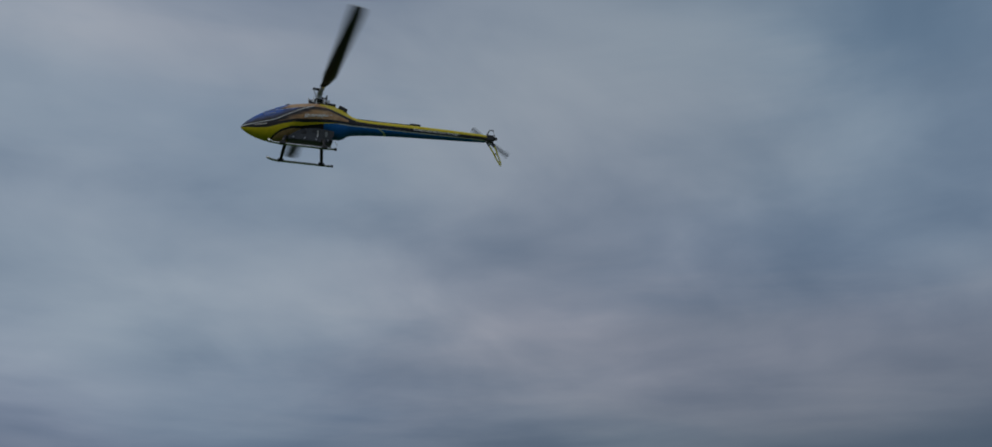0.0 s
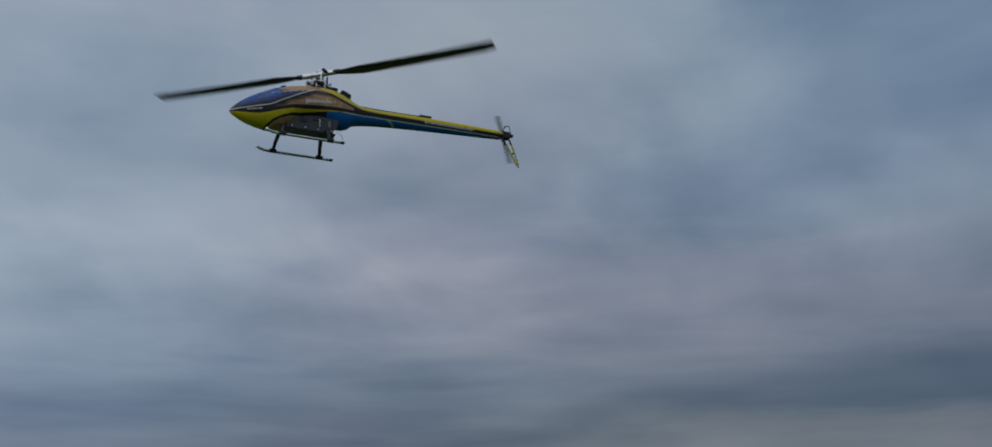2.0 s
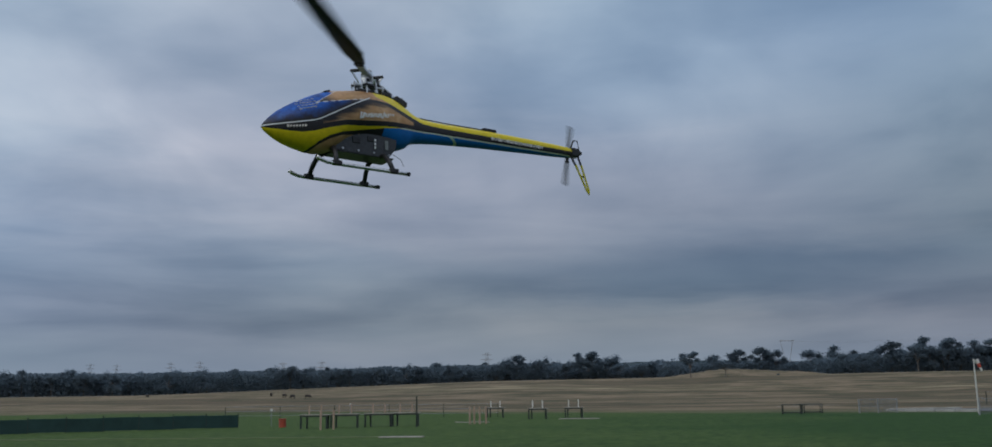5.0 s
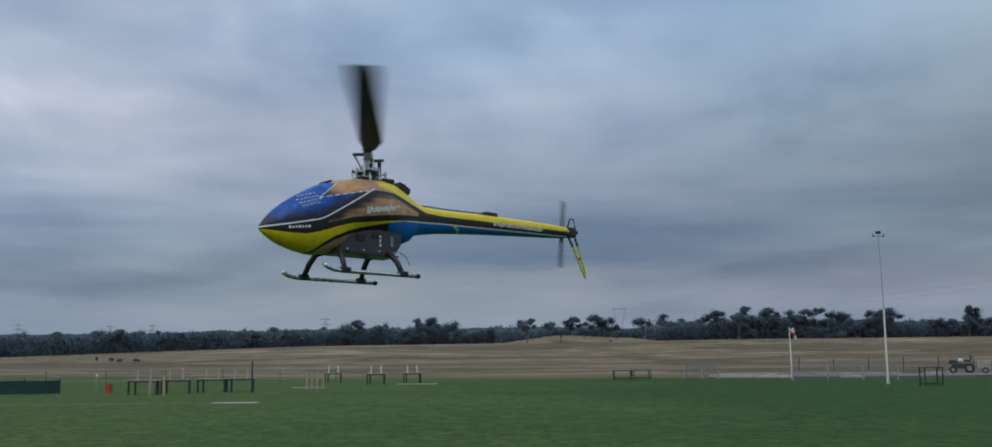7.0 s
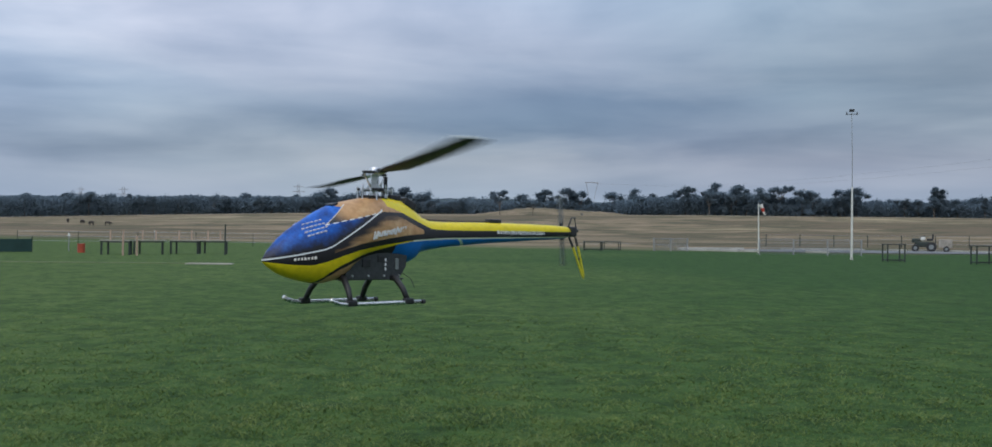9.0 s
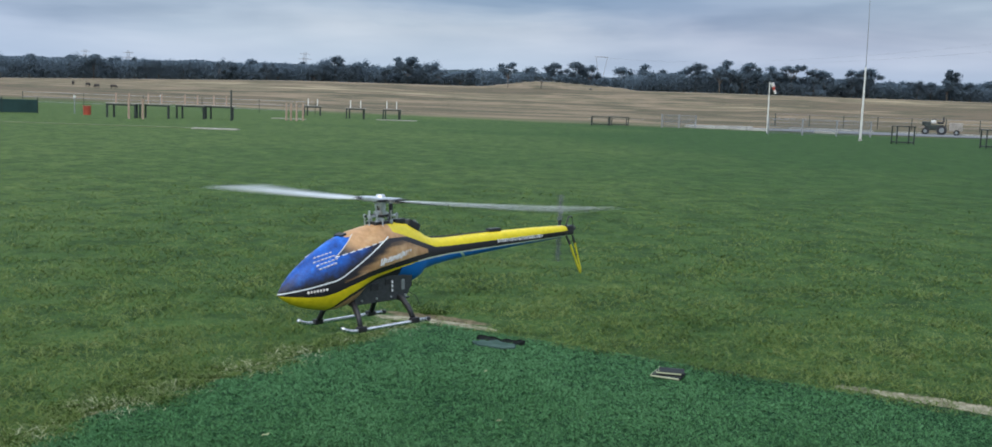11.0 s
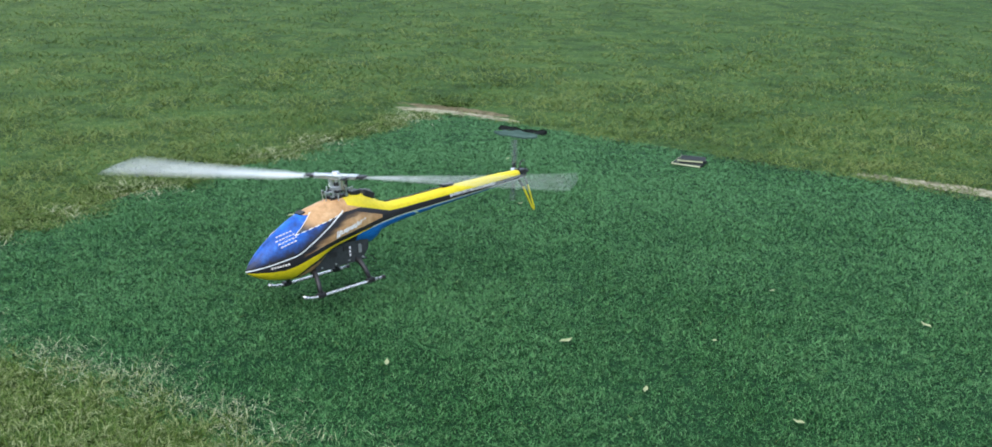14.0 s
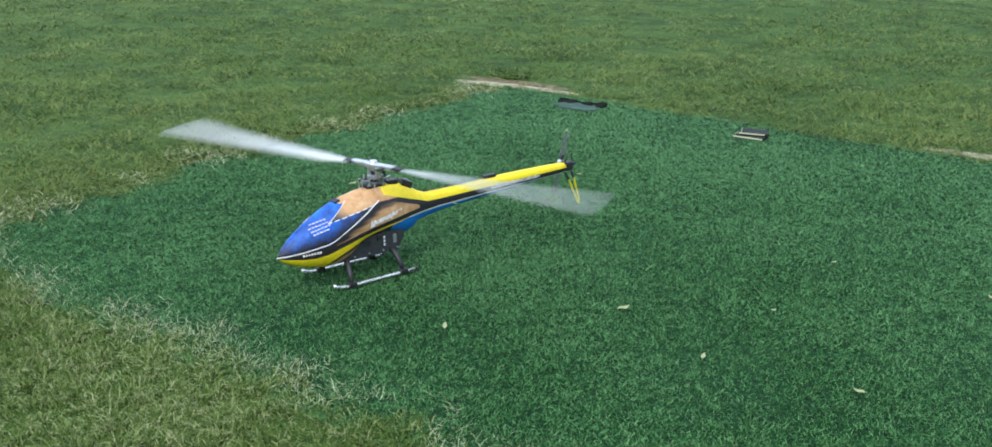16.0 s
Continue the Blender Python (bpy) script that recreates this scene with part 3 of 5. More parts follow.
def build_mat():
    bm = bmesh.new()
    nu, nv = 48, 28
    grid = []
    for i in range(nu + 1):
        row = []
        for j in range(nv + 1):
            u, v = MAT_LONG * i / nu, MAT_WIDE * j / nv
            if i == 0:
                u -= 0.09 * smooth01((3.1 - v) / 0.7)
            if i in (0, nu):
                u += 0.05 * noise.noise((v * 2.1, 3.3, i))
            if j in (0, nv):
                v += 0.045 * noise.noise((u * 1.9, 7.7, j))
            if i < 2 and j < 2:  # worn corner
                u, v = u + 0.10, v + 0.05
            p = MAT_TIP + MAT_U * u + MAT_V * v
            z = GROUND_Z + 0.004 + 0.002 * noise.noise((u * 1.7, v * 1.7, 0))
            row.append(bm.verts.new((p.x, p.y, z)))
        grid.append(row)
    for i in range(nu):
        for j in range(nv):
            bm.faces.new((grid[i][j], grid[i][j + 1], grid[i + 1][j + 1], grid[i + 1][j]))
    bmesh.ops.recalc_face_normals(bm, faces=bm.faces)
    if bm.faces[:][0].normal.z < 0:
        bmesh.ops.reverse_faces(bm, faces=bm.faces)
    rim = [e for e in bm.edges if e.is_boundary]
    g = bmesh.ops.extrude_edge_only(bm, edges=rim)
    for v in [v for v in g["geom"] if isinstance(v, bmesh.types.BMVert)]:
        v.co.z = GROUND_Z - 0.006
    return solid("landing_mat", bm, MAT_TURF, "green artificial turf mat lying on the grass, edges frayed", "mat", smooth=True)


landing_mat = build_mat()


# ---- grass ----
def blades_mesh(name, xy, z0, height, width, lean, mat, curl=0.5, seed=1, hscale=1.0, grow=1.0, heading=None, plain=False):
    """Tapered bent blades at the places xy, three triangles each, or one where plain."""
    rng = np.random.default_rng(seed)
    n = len(xy)
    a = rng.uniform(0, math.tau, n)
    h = rng.uniform(height[0], height[1], n) * hscale
    w = rng.uniform(width[0], width[1], n) / 2 * grow
    b = rng.uniform(0, math.tau, n) if heading is None else heading
    le = rng.uniform(lean[0], lean[1], n) * h
    side = np.stack([np.cos(a), np.sin(a), 0 * a], 1)
    tip = np.stack([np.cos(b) * le, np.sin(b) * le, h], 1)
    base = np.concatenate([xy, np.broadcast_to(np.asarray(z0, float).reshape(-1, 1), (n, 1))], 1)
    mid = base + tip * np.array([0.4, 0.4, 0.62])
    V = np.empty((n, 5, 3))
    if plain:
        V = np.stack([base - side * w[:, None], base + side * w[:, None], base + tip], 1)
    else:
        V[:, 0], V[:, 1] = base - side * w[:, None], base + side * w[:, None]
        V[:, 2], V[:, 3] = mid + side * w[:, None] * 0.8, mid - side * w[:, None] * 0.8
        V[:, 4] = base + tip * np.array([1, 1, 1 - curl * 0.3])
    o = np.arange(n)[:, None] * 5
    T = np.arange(n * 3) if plain else np.concatenate([o + np.array([[0, 1, 2]]), o + np.array([[0, 2, 3]]), o + np.array([[3, 2, 4]])], 1).reshape(-1)
    me = bpy.data.meshes.new(name)
    me.vertices.add(V.shape[0] * V.shape[1])
    me.vertices.foreach_set("co", V.reshape(-1))
    me.loops.add(len(T))
    me.loops.foreach_set("vertex_index", T.astype(np.int32))
    me.polygons.add(len(T) // 3)
    me.polygons.foreach_set("loop_start", np.arange(0, len(T), 3, dtype=np.int32))
    me.materials.append(mat)
    me.update(calc_edges=True)
    return me


def mat_uv(p):
    d = p - np.array([MAT_TIP.x, MAT_TIP.y])
    det = MAT_U.x * MAT_V.y - MAT_U.y * MAT_V.x
    return (d[:, 0] * MAT_V.y - d[:, 1] * MAT_V.x) / det, (MAT_U.x * d[:, 1] - MAT_U.y * d[:, 0]) / det


def bare(p, grow=1.0):
    out = np.zeros(len(p), bool)
    for cx, cy, rx, ry in BARE:
        d = p - np.array([cx, cy])
        u, v = d[:, 0] * 0.873 - d[:, 1] * 0.488, d[:, 0] * 0.488 + d[:, 1] * 0.873
        out |= (u / rx) ** 2 + (v / ry) ** 2 < grow
    return out


def tufts(x, y, size):
    """A height from 0 to 1 for each tuft of about that size, crooked in plan."""
    a = np.floor((x + 0.35 * size * np.sin(y * 2.1 / size) + 0.2 * size * np.sin(y * 0.7 / size + 1.0)) / size)
    b = np.floor((y + 0.35 * size * np.sin(x * 1.9 / size + 2.0) + 0.2 * size * np.sin(x * 0.6 / size)) / size)
    h = np.sin(a * 127.1 + b * 311.7) * 43758.5453
    return h - np.floor(h)


def build_grass():
    rng = np.random.default_rng(11)
    # pile of the mat: short upright blades, thickest where it lies nearest
    n = 820000
    u, v = rng.uniform(-0.07, 4.4, n), (MAT_WIDE + 0.04) * rng.uniform(0.0, 1.0, n) ** np.where(rng.random(n) < 0.4, 1.0, 0.5)
    xy = np.stack([MAT_TIP.x + MAT_U.x * u + MAT_V.x * v, MAT_TIP.y + MAT_U.y * u + MAT_V.y * v], 1)
    ok = (xy[:, 1] > 1.2) & (np.abs(xy[:, 0]) < 0.62 * xy[:, 1] + 0.3) & (u > 0.01 - 0.09 * np.clip((3.1 - v) / 0.7, 0, 1)) & (v > 0.01) & ~bare(xy, 0.8)
    tall = 0.25 + 0.75 * tufts(u, v, 0.020) + 0.55 * tufts(u, v, 0.055)
    me = blades_mesh("mat_pile", xy[ok], GROUND_Z + 0.003, (0.004, 0.011), (0.0022, 0.0046), (0.5, 2.1), MAT_TURF_BLADE, seed=2, hscale=tall[ok], grow=np.clip(xy[ok][:, 1] / 2.6, 0.9, 2.0), plain=True)
    ob = new("pile", me)
    ob.parent = landing_mat
    tagged(ob, "short plastic turf pile", kind="stuff")

    # field: blades thin out and coarsen evenly with the distance
    q = np.random.default_rng(21)
    n = 290000
    r = (3.0 ** -0.6 + q.random(n) * (26.0 ** -0.6 - 3.0 ** -0.6)) ** (-1 / 0.6)
    a = np.radians(q.uniform(-38, 38, n))
    p = np.stack([r * np.sin(a), r * np.cos(a)], 1)
    # tufts: crowd some of the blades together
    cell = 0.05 * np.maximum(r, 3.0)[:, None] ** 0.75
    near = np.round(p / cell + 0.35 * np.sin(p * 9.1)) * cell
    pick = q.random(n) < 0.2
    p[pick] = near[pick] + q.normal(0, 0.42, (pick.sum(), 2)) * cell[pick]
    uu, vv = mat_uv(p)
    wob = 0.05 * np.sin(uu * 7.1) + 0.04 * np.sin(vv * 9.3 + 1.0) + 0.05 * np.sin(vv * 21.0 + 3.0 * np.sin(vv * 4.0)) + q.normal(0, 0.035, n)
    thin = bare(p, 1.0) & (q.random(len(p)) < 0.6)
    keep = ~thin & ~((uu > wob - 0.07) & (uu < MAT_LONG) & (vv > 0.02 + wob)) & ~bare(p, 0.3)
    p, r = p[keep], r[keep]
    hs = np.array([0.40 + 1.2 * max(0.0, 0.5 + 0.9 * noise.noise((x * 2.6, y * 2.6, 4.0)) + 0.3 * noise.noise((x * 0.6, y * 0.6, 8.0))) for x, y in p])
    me = blades_mesh("field_grass", p, GROUND_Z - 0.004, (0.014, 0.034), (0.0028, 0.0054), (0.9, 3.2), MAT_FIELD_BLADE, seed=22, hscale=hs * np.clip(1.35 - r / 20.0, 0.3, 1.0), grow=np.clip(r / 6.0, 1.0, 2.6))
    tagged(new("field_grass", me), "short mown green grass with dry stalks", "grass", kind="stuff")

    # rough long grass in front of the mat, thick at the edge and spilling over it
    def front_edge(u):
        return np.interp(u, (0.0, 0.37, 0.8, 1.0, 1.17, 1.37, 1.55, 1.9, 2.1, 2.3, 4.2), (3.60, 3.62, 3.68, 3.69, 3.61, 3.58, 3.60, 3.62, 3.59, 3.62, 3.60)) + 0.025 * np.sin(u * 17.0) + 0.02 * np.sin(u * 31.0 + 1.0)

    n = 520000
    p = np.stack([rng.uniform(-2.6, 1.2, n), rng.uniform(1.1, 3.4, n)], 1)
    uu, vv = mat_uv(p)
    p = p[(vv > front_edge(uu) - 0.035 + 0.12 * rng.random(n) ** 1.5) & (vv < MAT_WIDE + 1.2) & (np.abs(p[:, 0]) < 0.62 * p[:, 1] + 0.25)]
    tuft = 0.25 + 0.55 * tufts(p[:, 0], p[:, 1], 0.028) + 0.6 * tufts(p[:, 0] + 0.3, p[:, 1], 0.075)
    me = blades_mesh("long_grass", p, GROUND_Z - 0.004, (0.010, 0.040), (0.0014, 0.0036), (0.4, 1.8), MAT_LONG_BLADE, curl=0.9, seed=24, hscale=tuft)
    tagged(new("long_grass", me), "rough half-dry grass at the mat's edge", "grass", kind="stuff")
    # pale dry stalks: thick along the front, a few in clumps down the side
    uu, k = rng.uniform(-0.1, 3.6, 3700), rng.normal(-0.01, 0.06, 3700)
    e1 = np.stack([uu, front_edge(uu) + k], 1)[np.sin(uu * 5.3 + 0.8) + 0.8 * np.sin(uu * 11.0) > -0.7 + k * 6.0]
    vv, k = rng.uniform(0.1, MAT_WIDE, 2500), rng.normal(-0.03, 0.10, 2500)
    e2 = np.stack([k - 0.07 * np.clip((3.1 - vv) / 0.7, 0, 1), vv], 1)[np.sin(vv * 6.1) + np.sin(vv * 15.7 + 2.0) > -0.2 + 3.0 * np.abs(k)]
    for e, z0, tall, wide in ((e1, 0.012, (0.008, 0.024), (0.0008, 0.0015)), (e2, 0.016, (0.010, 0.030), (0.0016, 0.0030))):
        p = np.stack([MAT_TIP.x + MAT_U.x * e[:, 0] + MAT_V.x * e[:, 1], MAT_TIP.y + MAT_U.y * e[:, 0] + MAT_V.y * e[:, 1]], 1)
        me = blades_mesh("dry_stalks", p, GROUND_Z + z0, tall, wide, (0.8, 3.8), MAT_STRAW, curl=1.2, seed=25)
        tagged(new("dry_stalks", me), "pale dry grass stalks over the mat's edge", "grass", kind="stuff")
    # turf creeping over the side of the mat, thick here and thin there
    vv = rng.uniform(-0.3, MAT_WIDE, 42000)
    k = -0.10 * np.clip((3.1 - vv) / 0.7, 0, 1) - 0.03 + 0.05 * np.sin(vv * 9.3 + 1.0) + 0.04 * np.sin(vv * 23.0 + 3.0 * np.sin(vv * 4.0)) + rng.normal(0, 0.06, 42000)
    p = np.stack([MAT_TIP.x + MAT_U.x * k + MAT_V.x * vv, MAT_TIP.y + MAT_U.y * k + MAT_V.y * vv], 1)
    p = p[~bare(p, 1.0)]
    me = blades_mesh("edge_grass", p, GROUND_Z, (0.010, 0.034), (0.0018, 0.0042), (0.5, 2.2), MAT_LONG_BLADE, curl=0.9, seed=27, hscale=0.3 + 0.5 * tufts(p[:, 0], p[:, 1], 0.04) + 0.5 * tufts(p[:, 0], p[:, 1], 0.11))
    tagged(new("edge_grass", me), "tufted grass creeping over the mat's side", "grass", kind="stuff")
    # scattered clippings on the mat
    u, v = rng.uniform(0.1, 4.2, 420), MAT_WIDE * rng.uniform(0.03, 1.0, 420) ** 0.5
    p = np.stack([MAT_TIP.x + MAT_U.x * u + MAT_V.x * v, MAT_TIP.y + MAT_U.y * u + MAT_V.y * v], 1)
    me = blades_mesh("clippings", p, GROUND_Z + 0.013, (0.003, 0.009), (0.0010, 0.0022), (1.5, 5.0), MAT_LONG_BLADE, curl=1.0, seed=26)
    tagged(new("clippings", me), "scattered dry clippings lying on the mat", "clippings", kind="stuff")


build_grass()


# ---- model helicopter ----
HELI_ROWS = [
    (0, -2.862, 3.605, 3.411, 2.82, -1.50, 221.30),
    (0.5, -2.665, 3.588, 3.287, 2.95, -1.71, 221.32),
    (1, -2.550, 3.543, 3.168, 3.55, -0.59, 222.84),
    (1.5, -2.354, 3.532, 3.088, 3.27, -1.20, 224.03),
    (2, -2.135, 3.431, 2.945, 3.10, -1.70, 224.93),
    (2.5, -1.913, 3.385, 2.798, 3.32, -1.37, 226.25),
    (3, -1.669, 3.395, 2.618, 3.27, -0.45, 226.20),
    (3.5, -1.497, 3.319, 2.500, 2.06, -0.69, 227.35),
    (3.7, -1.413, 3.261, 2.450, 2.51, -0.40, 227.39),
    (5.8, -0.710, 2.831, 2.093, 2.14, -0.82, 226.68),
    (6, -0.653, 2.786, 2.058, 1.41, -0.61, 226.59),
    (6.5, -0.563, 2.814, 1.941, 1.93, -0.66, 226.69),
    (7, -0.428, 2.837, 1.785, 2.35, -0.33, 226.94),
    (7.5, -0.388, 2.868, 1.639, 2.74, 0.11, 226.60),
    (8, -0.388, 2.846, 1.484, 2.35, -0.18, 226.64),
    (8.5, -0.362, 2.769, 1.335, 1.93, -0.81, 228.16),
    (8.7, -0.346, 2.732, 1.286, 0.95, -0.85, 228.35),
    (10.8, -0.342, 2.855, 0.801, 3.27, -0.37, 229.30),
    (11, -0.341, 2.889, 0.738, 3.38, -0.40, 228.42),
    (11.5, -0.348, 2.954, 0.593, 3.54, 0.08, 228.08),
    (12, -0.352, 2.963, 0.477, 3.11, -0.08, 228.70),
    (12.5, -0.379, 3.064, 0.351, 4.53, -0.19, 227.90),
    (13, -0.415, 3.078, 0.252, 3.76, -0.04, 228.26),
    (13.5, -0.479, 3.134, 0.142, 5.57, 0.27, 227.41),
    (14, -0.567, 3.135, 0.056, 4.52, 0.57, 227.36),
    (14.5, -0.642, 3.050, 0.004, 2.60, 0.00, 225.70),
    (15, -0.636, 3.042, 0.004, 2.20, -0.30, 225.80),
    (15.5, -0.635, 3.042, 0.004, 2.20, -0.30, 225.80),
    (16, -0.637, 3.045, 0.004, 2.20, -0.30, 225.70),
]
# turn of the main rotor and of the tail rotor at every half second
ROTOR_TURN = [97, 112, 128, 134, 140, 153, 169, 187, 204, 214, 224, 233, 239, 234, 230, 231, 232, 234, 242, 248, 255, 261, 267, 278, 283, 290, 293, 306, 302, 310, 258, 356, 294]
TAIL_TURN = [-35, -65, 90, -10, -75, 45, -15, -60, 0, 40, 80, 120, 125, 100, 82, 110, 90, 105, 95, 90, 90, 88, 85, 85, 90, 95, 80, 80, 85, 85, 80, 80, 75]
ROTOR_Z = 0.330
TAIL = Vector((-0.886, -0.046, 0.193))


def shell_mesh():
    """Canopy and boom skin as one lofted shell: length, top, bottom, half width, fullness."""
    st = [(0.3625, .097, .093, .0015), (.356, .106, .086, .008), (.342, .124, .076, .018), (.318, .147, .063, .030), (.290, .168, .052, .041),
          (.255, .190, .043, .052), (.215, .212, .036, .062), (.185, .227, .035, .068), (.15, .240, .042, .072), (.125, .247, .054, .074), (.10, .252, .077, .0745),
          (.07, .258, .094, .0735), (.03, .264, .102, .071), (-.01, .267, .103, .067), (-.05, .266, .097, .061), (-.08, .262, .087, .055),
          (-.11, .251, .087, .049), (-.135, .238, .097, .044), (-.15, .229, .112, .041), (-.17, .217, .119, .038), (-.20, .207, .124, .034), (-.26, .205, .132, .030),
          (-.34, .207, .138, .028), (-.44, .209, .145, .026), (-.55, .210, .151, .024), (-.66, .210, .157, .022), (-.76, .209, .162, .020),
          (-.84, .207, .167, .018), (-.862, .204, .171, .014)]
    bm = bmesh.new()
    n = 40
    rings = []
    for x, t, b, w in st:
        zc, hh = b + (t - b) * 0.48, (t - b) / 2
        ring = []
        for k in range(n):
            a = k * math.tau / n
            ca, sa = math.cos(a), math.sin(a)
            p = 2.25
            yy = w * math.copysign(abs(ca) ** (2 / p), ca)
            zz = math.copysign(abs(sa) ** (2 / p), sa)
            zz = zc + zz * ((t - zc) if zz > 0 else (zc - b))
            # narrower towards the top of the hood
            if zz > zc and x > -0.2:
                yy *= 1 - 0.30 * ((zz - zc) / (t - zc)) ** 2
            ring.append(bm.verts.new((x, yy, zz)))
        rings.append(ring)
    for q, r in zip(rings, rings[1:]):
        for k in range(n):
            bm.faces.new((q[k], r[k], r[(k + 1) % n], q[(k + 1) % n]))
    bm.faces.new(rings[0]), bm.faces.new(rings[-1][::-1])
    bmesh.ops.recalc_face_normals(bm, faces=bm.faces)
    return bm


def rotor_blade(r0, r1, chord, sign):
    """An aerofoil blade along x; upper faces and lower faces in two tones."""
    bm = bmesh.new()
    prof = [(-0.32, 0.0), (-0.30, 0.055), (-0.15, 0.075), (0.2, 0.05), (0.68, 0.004), (0.2, -0.035), (-0.15, -0.05), (-0.30, -0.035)]
    rings = []
    for i in range(15):
        s = i / 14
        x = r0 + (r1 - r0) * s
        c = chord * min(1.0, 0.45 + 4.0 * s) * (1.0 if s < 0.97 else 0.86)
        tw = radians(5.0)
        ring = []
        for py, pz in prof:
            y, z = py * c, pz * c
            ring.append(bm.verts.new((x * sign, (y * math.cos(tw) - z * math.sin(tw)) * sign, y * -math.sin(tw) + z * math.cos(tw) + 0.012 * s * s)))
        rings.append(ring)
    m = len(prof)
    for q, r in zip(rings, rings[1:]):
        for k in range(m):
            f = bm.faces.new((q[k], q[(k + 1) % m], r[(k + 1) % m], r[k]))
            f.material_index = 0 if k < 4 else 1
    bm.faces.new(rings[0]), bm.faces.new(rings[-1][::-1])
    bmesh.ops.recalc_face_normals(bm, faces=bm.faces)
    return bm


def build_helicopter():
    h = thing("model_helicopter", "blue, yellow and tan model helicopter with a two-bladed rotor in flight", "helicopter")
    shell = part("shell", shell_mesh(), MAT_SHELL, h, "glossy painted canopy and boom in blue, tan, black and yellow", True)
    # side frames and mechanics under the canopy
    frame_line = [(0.135, 0.048), (0.125, 0.085), (0.085, 0.118), (-0.055, 0.128), (-0.085, 0.115), (-0.082, 0.080), (-0.060, 0.050), (-0.02, 0.044)]
    for y in (-0.040, 0.037):
        f = part("side_frame", plate(frame_line, y, y + 0.003), MAT_CARBON, h, "black carbon side plate")
        s = 1 if y > 0 else -1
        yy = y + (0.0045 if s > 0 else -0.0015)
        for cx, cz, w, t in ((0.062, 0.088, 0.028, 0.020), (0.012, 0.098, 0.020, 0.016), (-0.046, 0.085, 0.012, 0.030)):
            part("cover", box((cx, yy, cz), (w, 0.003, t), 0.001), MAT_GREY if cx < 0 else MAT_BLACK, f)
        for k in range(4):
            part("bolt", tube([(0.11 - 0.055 * k, yy - 0.002, 0.054), (0.11 - 0.055 * k, yy + 0.002, 0.054)], 0.003, 8), MAT_ALLOY, f)
        for k in range(3):
            part("decal_bar", box((-0.005, yy, 0.072 + 0.012 * k), (0.006, 0.001, 0.008)), MAT_WHITE, f)
    part("battery", box((0.06, 0, 0.082), (0.13, 0.06, 0.05), 0.006), MAT_BLACK, h)
    part("motor", tube([(-0.01, 0, 0.055), (-0.01, 0, 0.115)], 0.026, 20), MAT_CARBON, h)
    part("bottom_plate", box((0.03, 0, 0.045), (0.21, 0.076, 0.005), 0.002), MAT_CARBON, h)
    # landing gear
    for fx, tx in ((0.158, 0.140), (-0.040, -0.030)):
        for s in (1, -1):
            bm = bmesh.new()
            add_tube(bm, [(tx, 0.030 * s, 0.050), (tx + (fx - tx) * .35, 0.052 * s, 0.046), (fx - (fx - tx) * .3, 0.076 * s, 0.020), (fx, 0.093 * s, -0.012)], 0.0095, 8, 0.0072)
            leg = part("leg", bm, MAT_BLACK, h, "black plastic landing leg", True)
            part("clamp", box((fx, 0.0945 * s, -0.013), (0.030, 0.017, 0.016), 0.004), MAT_BLACK, leg)
    for s in (1, -1):
        bm = bmesh.new()
        add_tube(bm, [(-0.090, 0.0955 * s, -0.016), (0.0, 0.0955 * s, -0.016), (0.17, 0.0955 * s, -0.016), (0.195, 0.0955 * s, -0.014), (0.214, 0.0955 * s, -0.0085), (0.226, 0.0955 * s, -0.0015)], 0.0058, 10)
        skid = part("skid", bm, MAT_SKID, h, "polished aluminium skid tube", True)
        part("end_cap", tube([(-0.098, 0.0955 * s, -0.016), (-0.088, 0.0955 * s, -0.016)], 0.0066, 10), MAT_BLACK, skid)
    # mast, swashplate and posts
    part("mast", tube([(0, 0, 0.23), (0, 0, ROTOR_Z)], 0.0055, 12), MAT_ALLOY, h)
    swash = part("swashplate", tube([(0, 0, 0.282), (0, 0, 0.289)], 0.026, 24), MAT_BLACK, h)
    part("ring", tube([(0, 0, 0.289), (0, 0, 0.296)], 0.020, 24), MAT_ALLOY, swash)
    for a in (60, 180, 300):
        c, s_ = math.cos(radians(a)), math.sin(radians(a))
        part("push_rod", tube([(0.030 * c, 0.030 * s_, 0.25), (0.026 * c, 0.026 * s_, 0.287)], 0.0022, 8), MAT_ALLOY, swash)
        part("ball_link", box((0.029 * c, 0.029 * s_, 0.285), (0.010, 0.008, 0.008), 0.002), MAT_BLACK, swash)
    part("guide_post", box((-0.036, 0.004, 0.292), (0.006, 0.010, 0.062), 0.001), MAT_BLACK, h)
    part("front_post", box((0.044, 0, 0.277), (0.005, 0.006, 0.022), 0.001), MAT_BLACK, h)
    part("top_block", box((0.004, 0, 0.264), (0.070, 0.040, 0.010), 0.003), MAT_BLACK, h)
    for x, y in ((0.030, 0.016), (0.030, -0.016), (-0.024, 0.018), (-0.024, -0.018)):
        part("servo_link", tube([(x, y, 0.262), (x * 0.9, y * 1.1, 0.300)], 0.0026, 8), MAT_ALLOY, h)
        part("servo_horn", box((x, y, 0.268), (0.012, 0.006, 0.010), 0.0015), MAT_ALLOY, h)
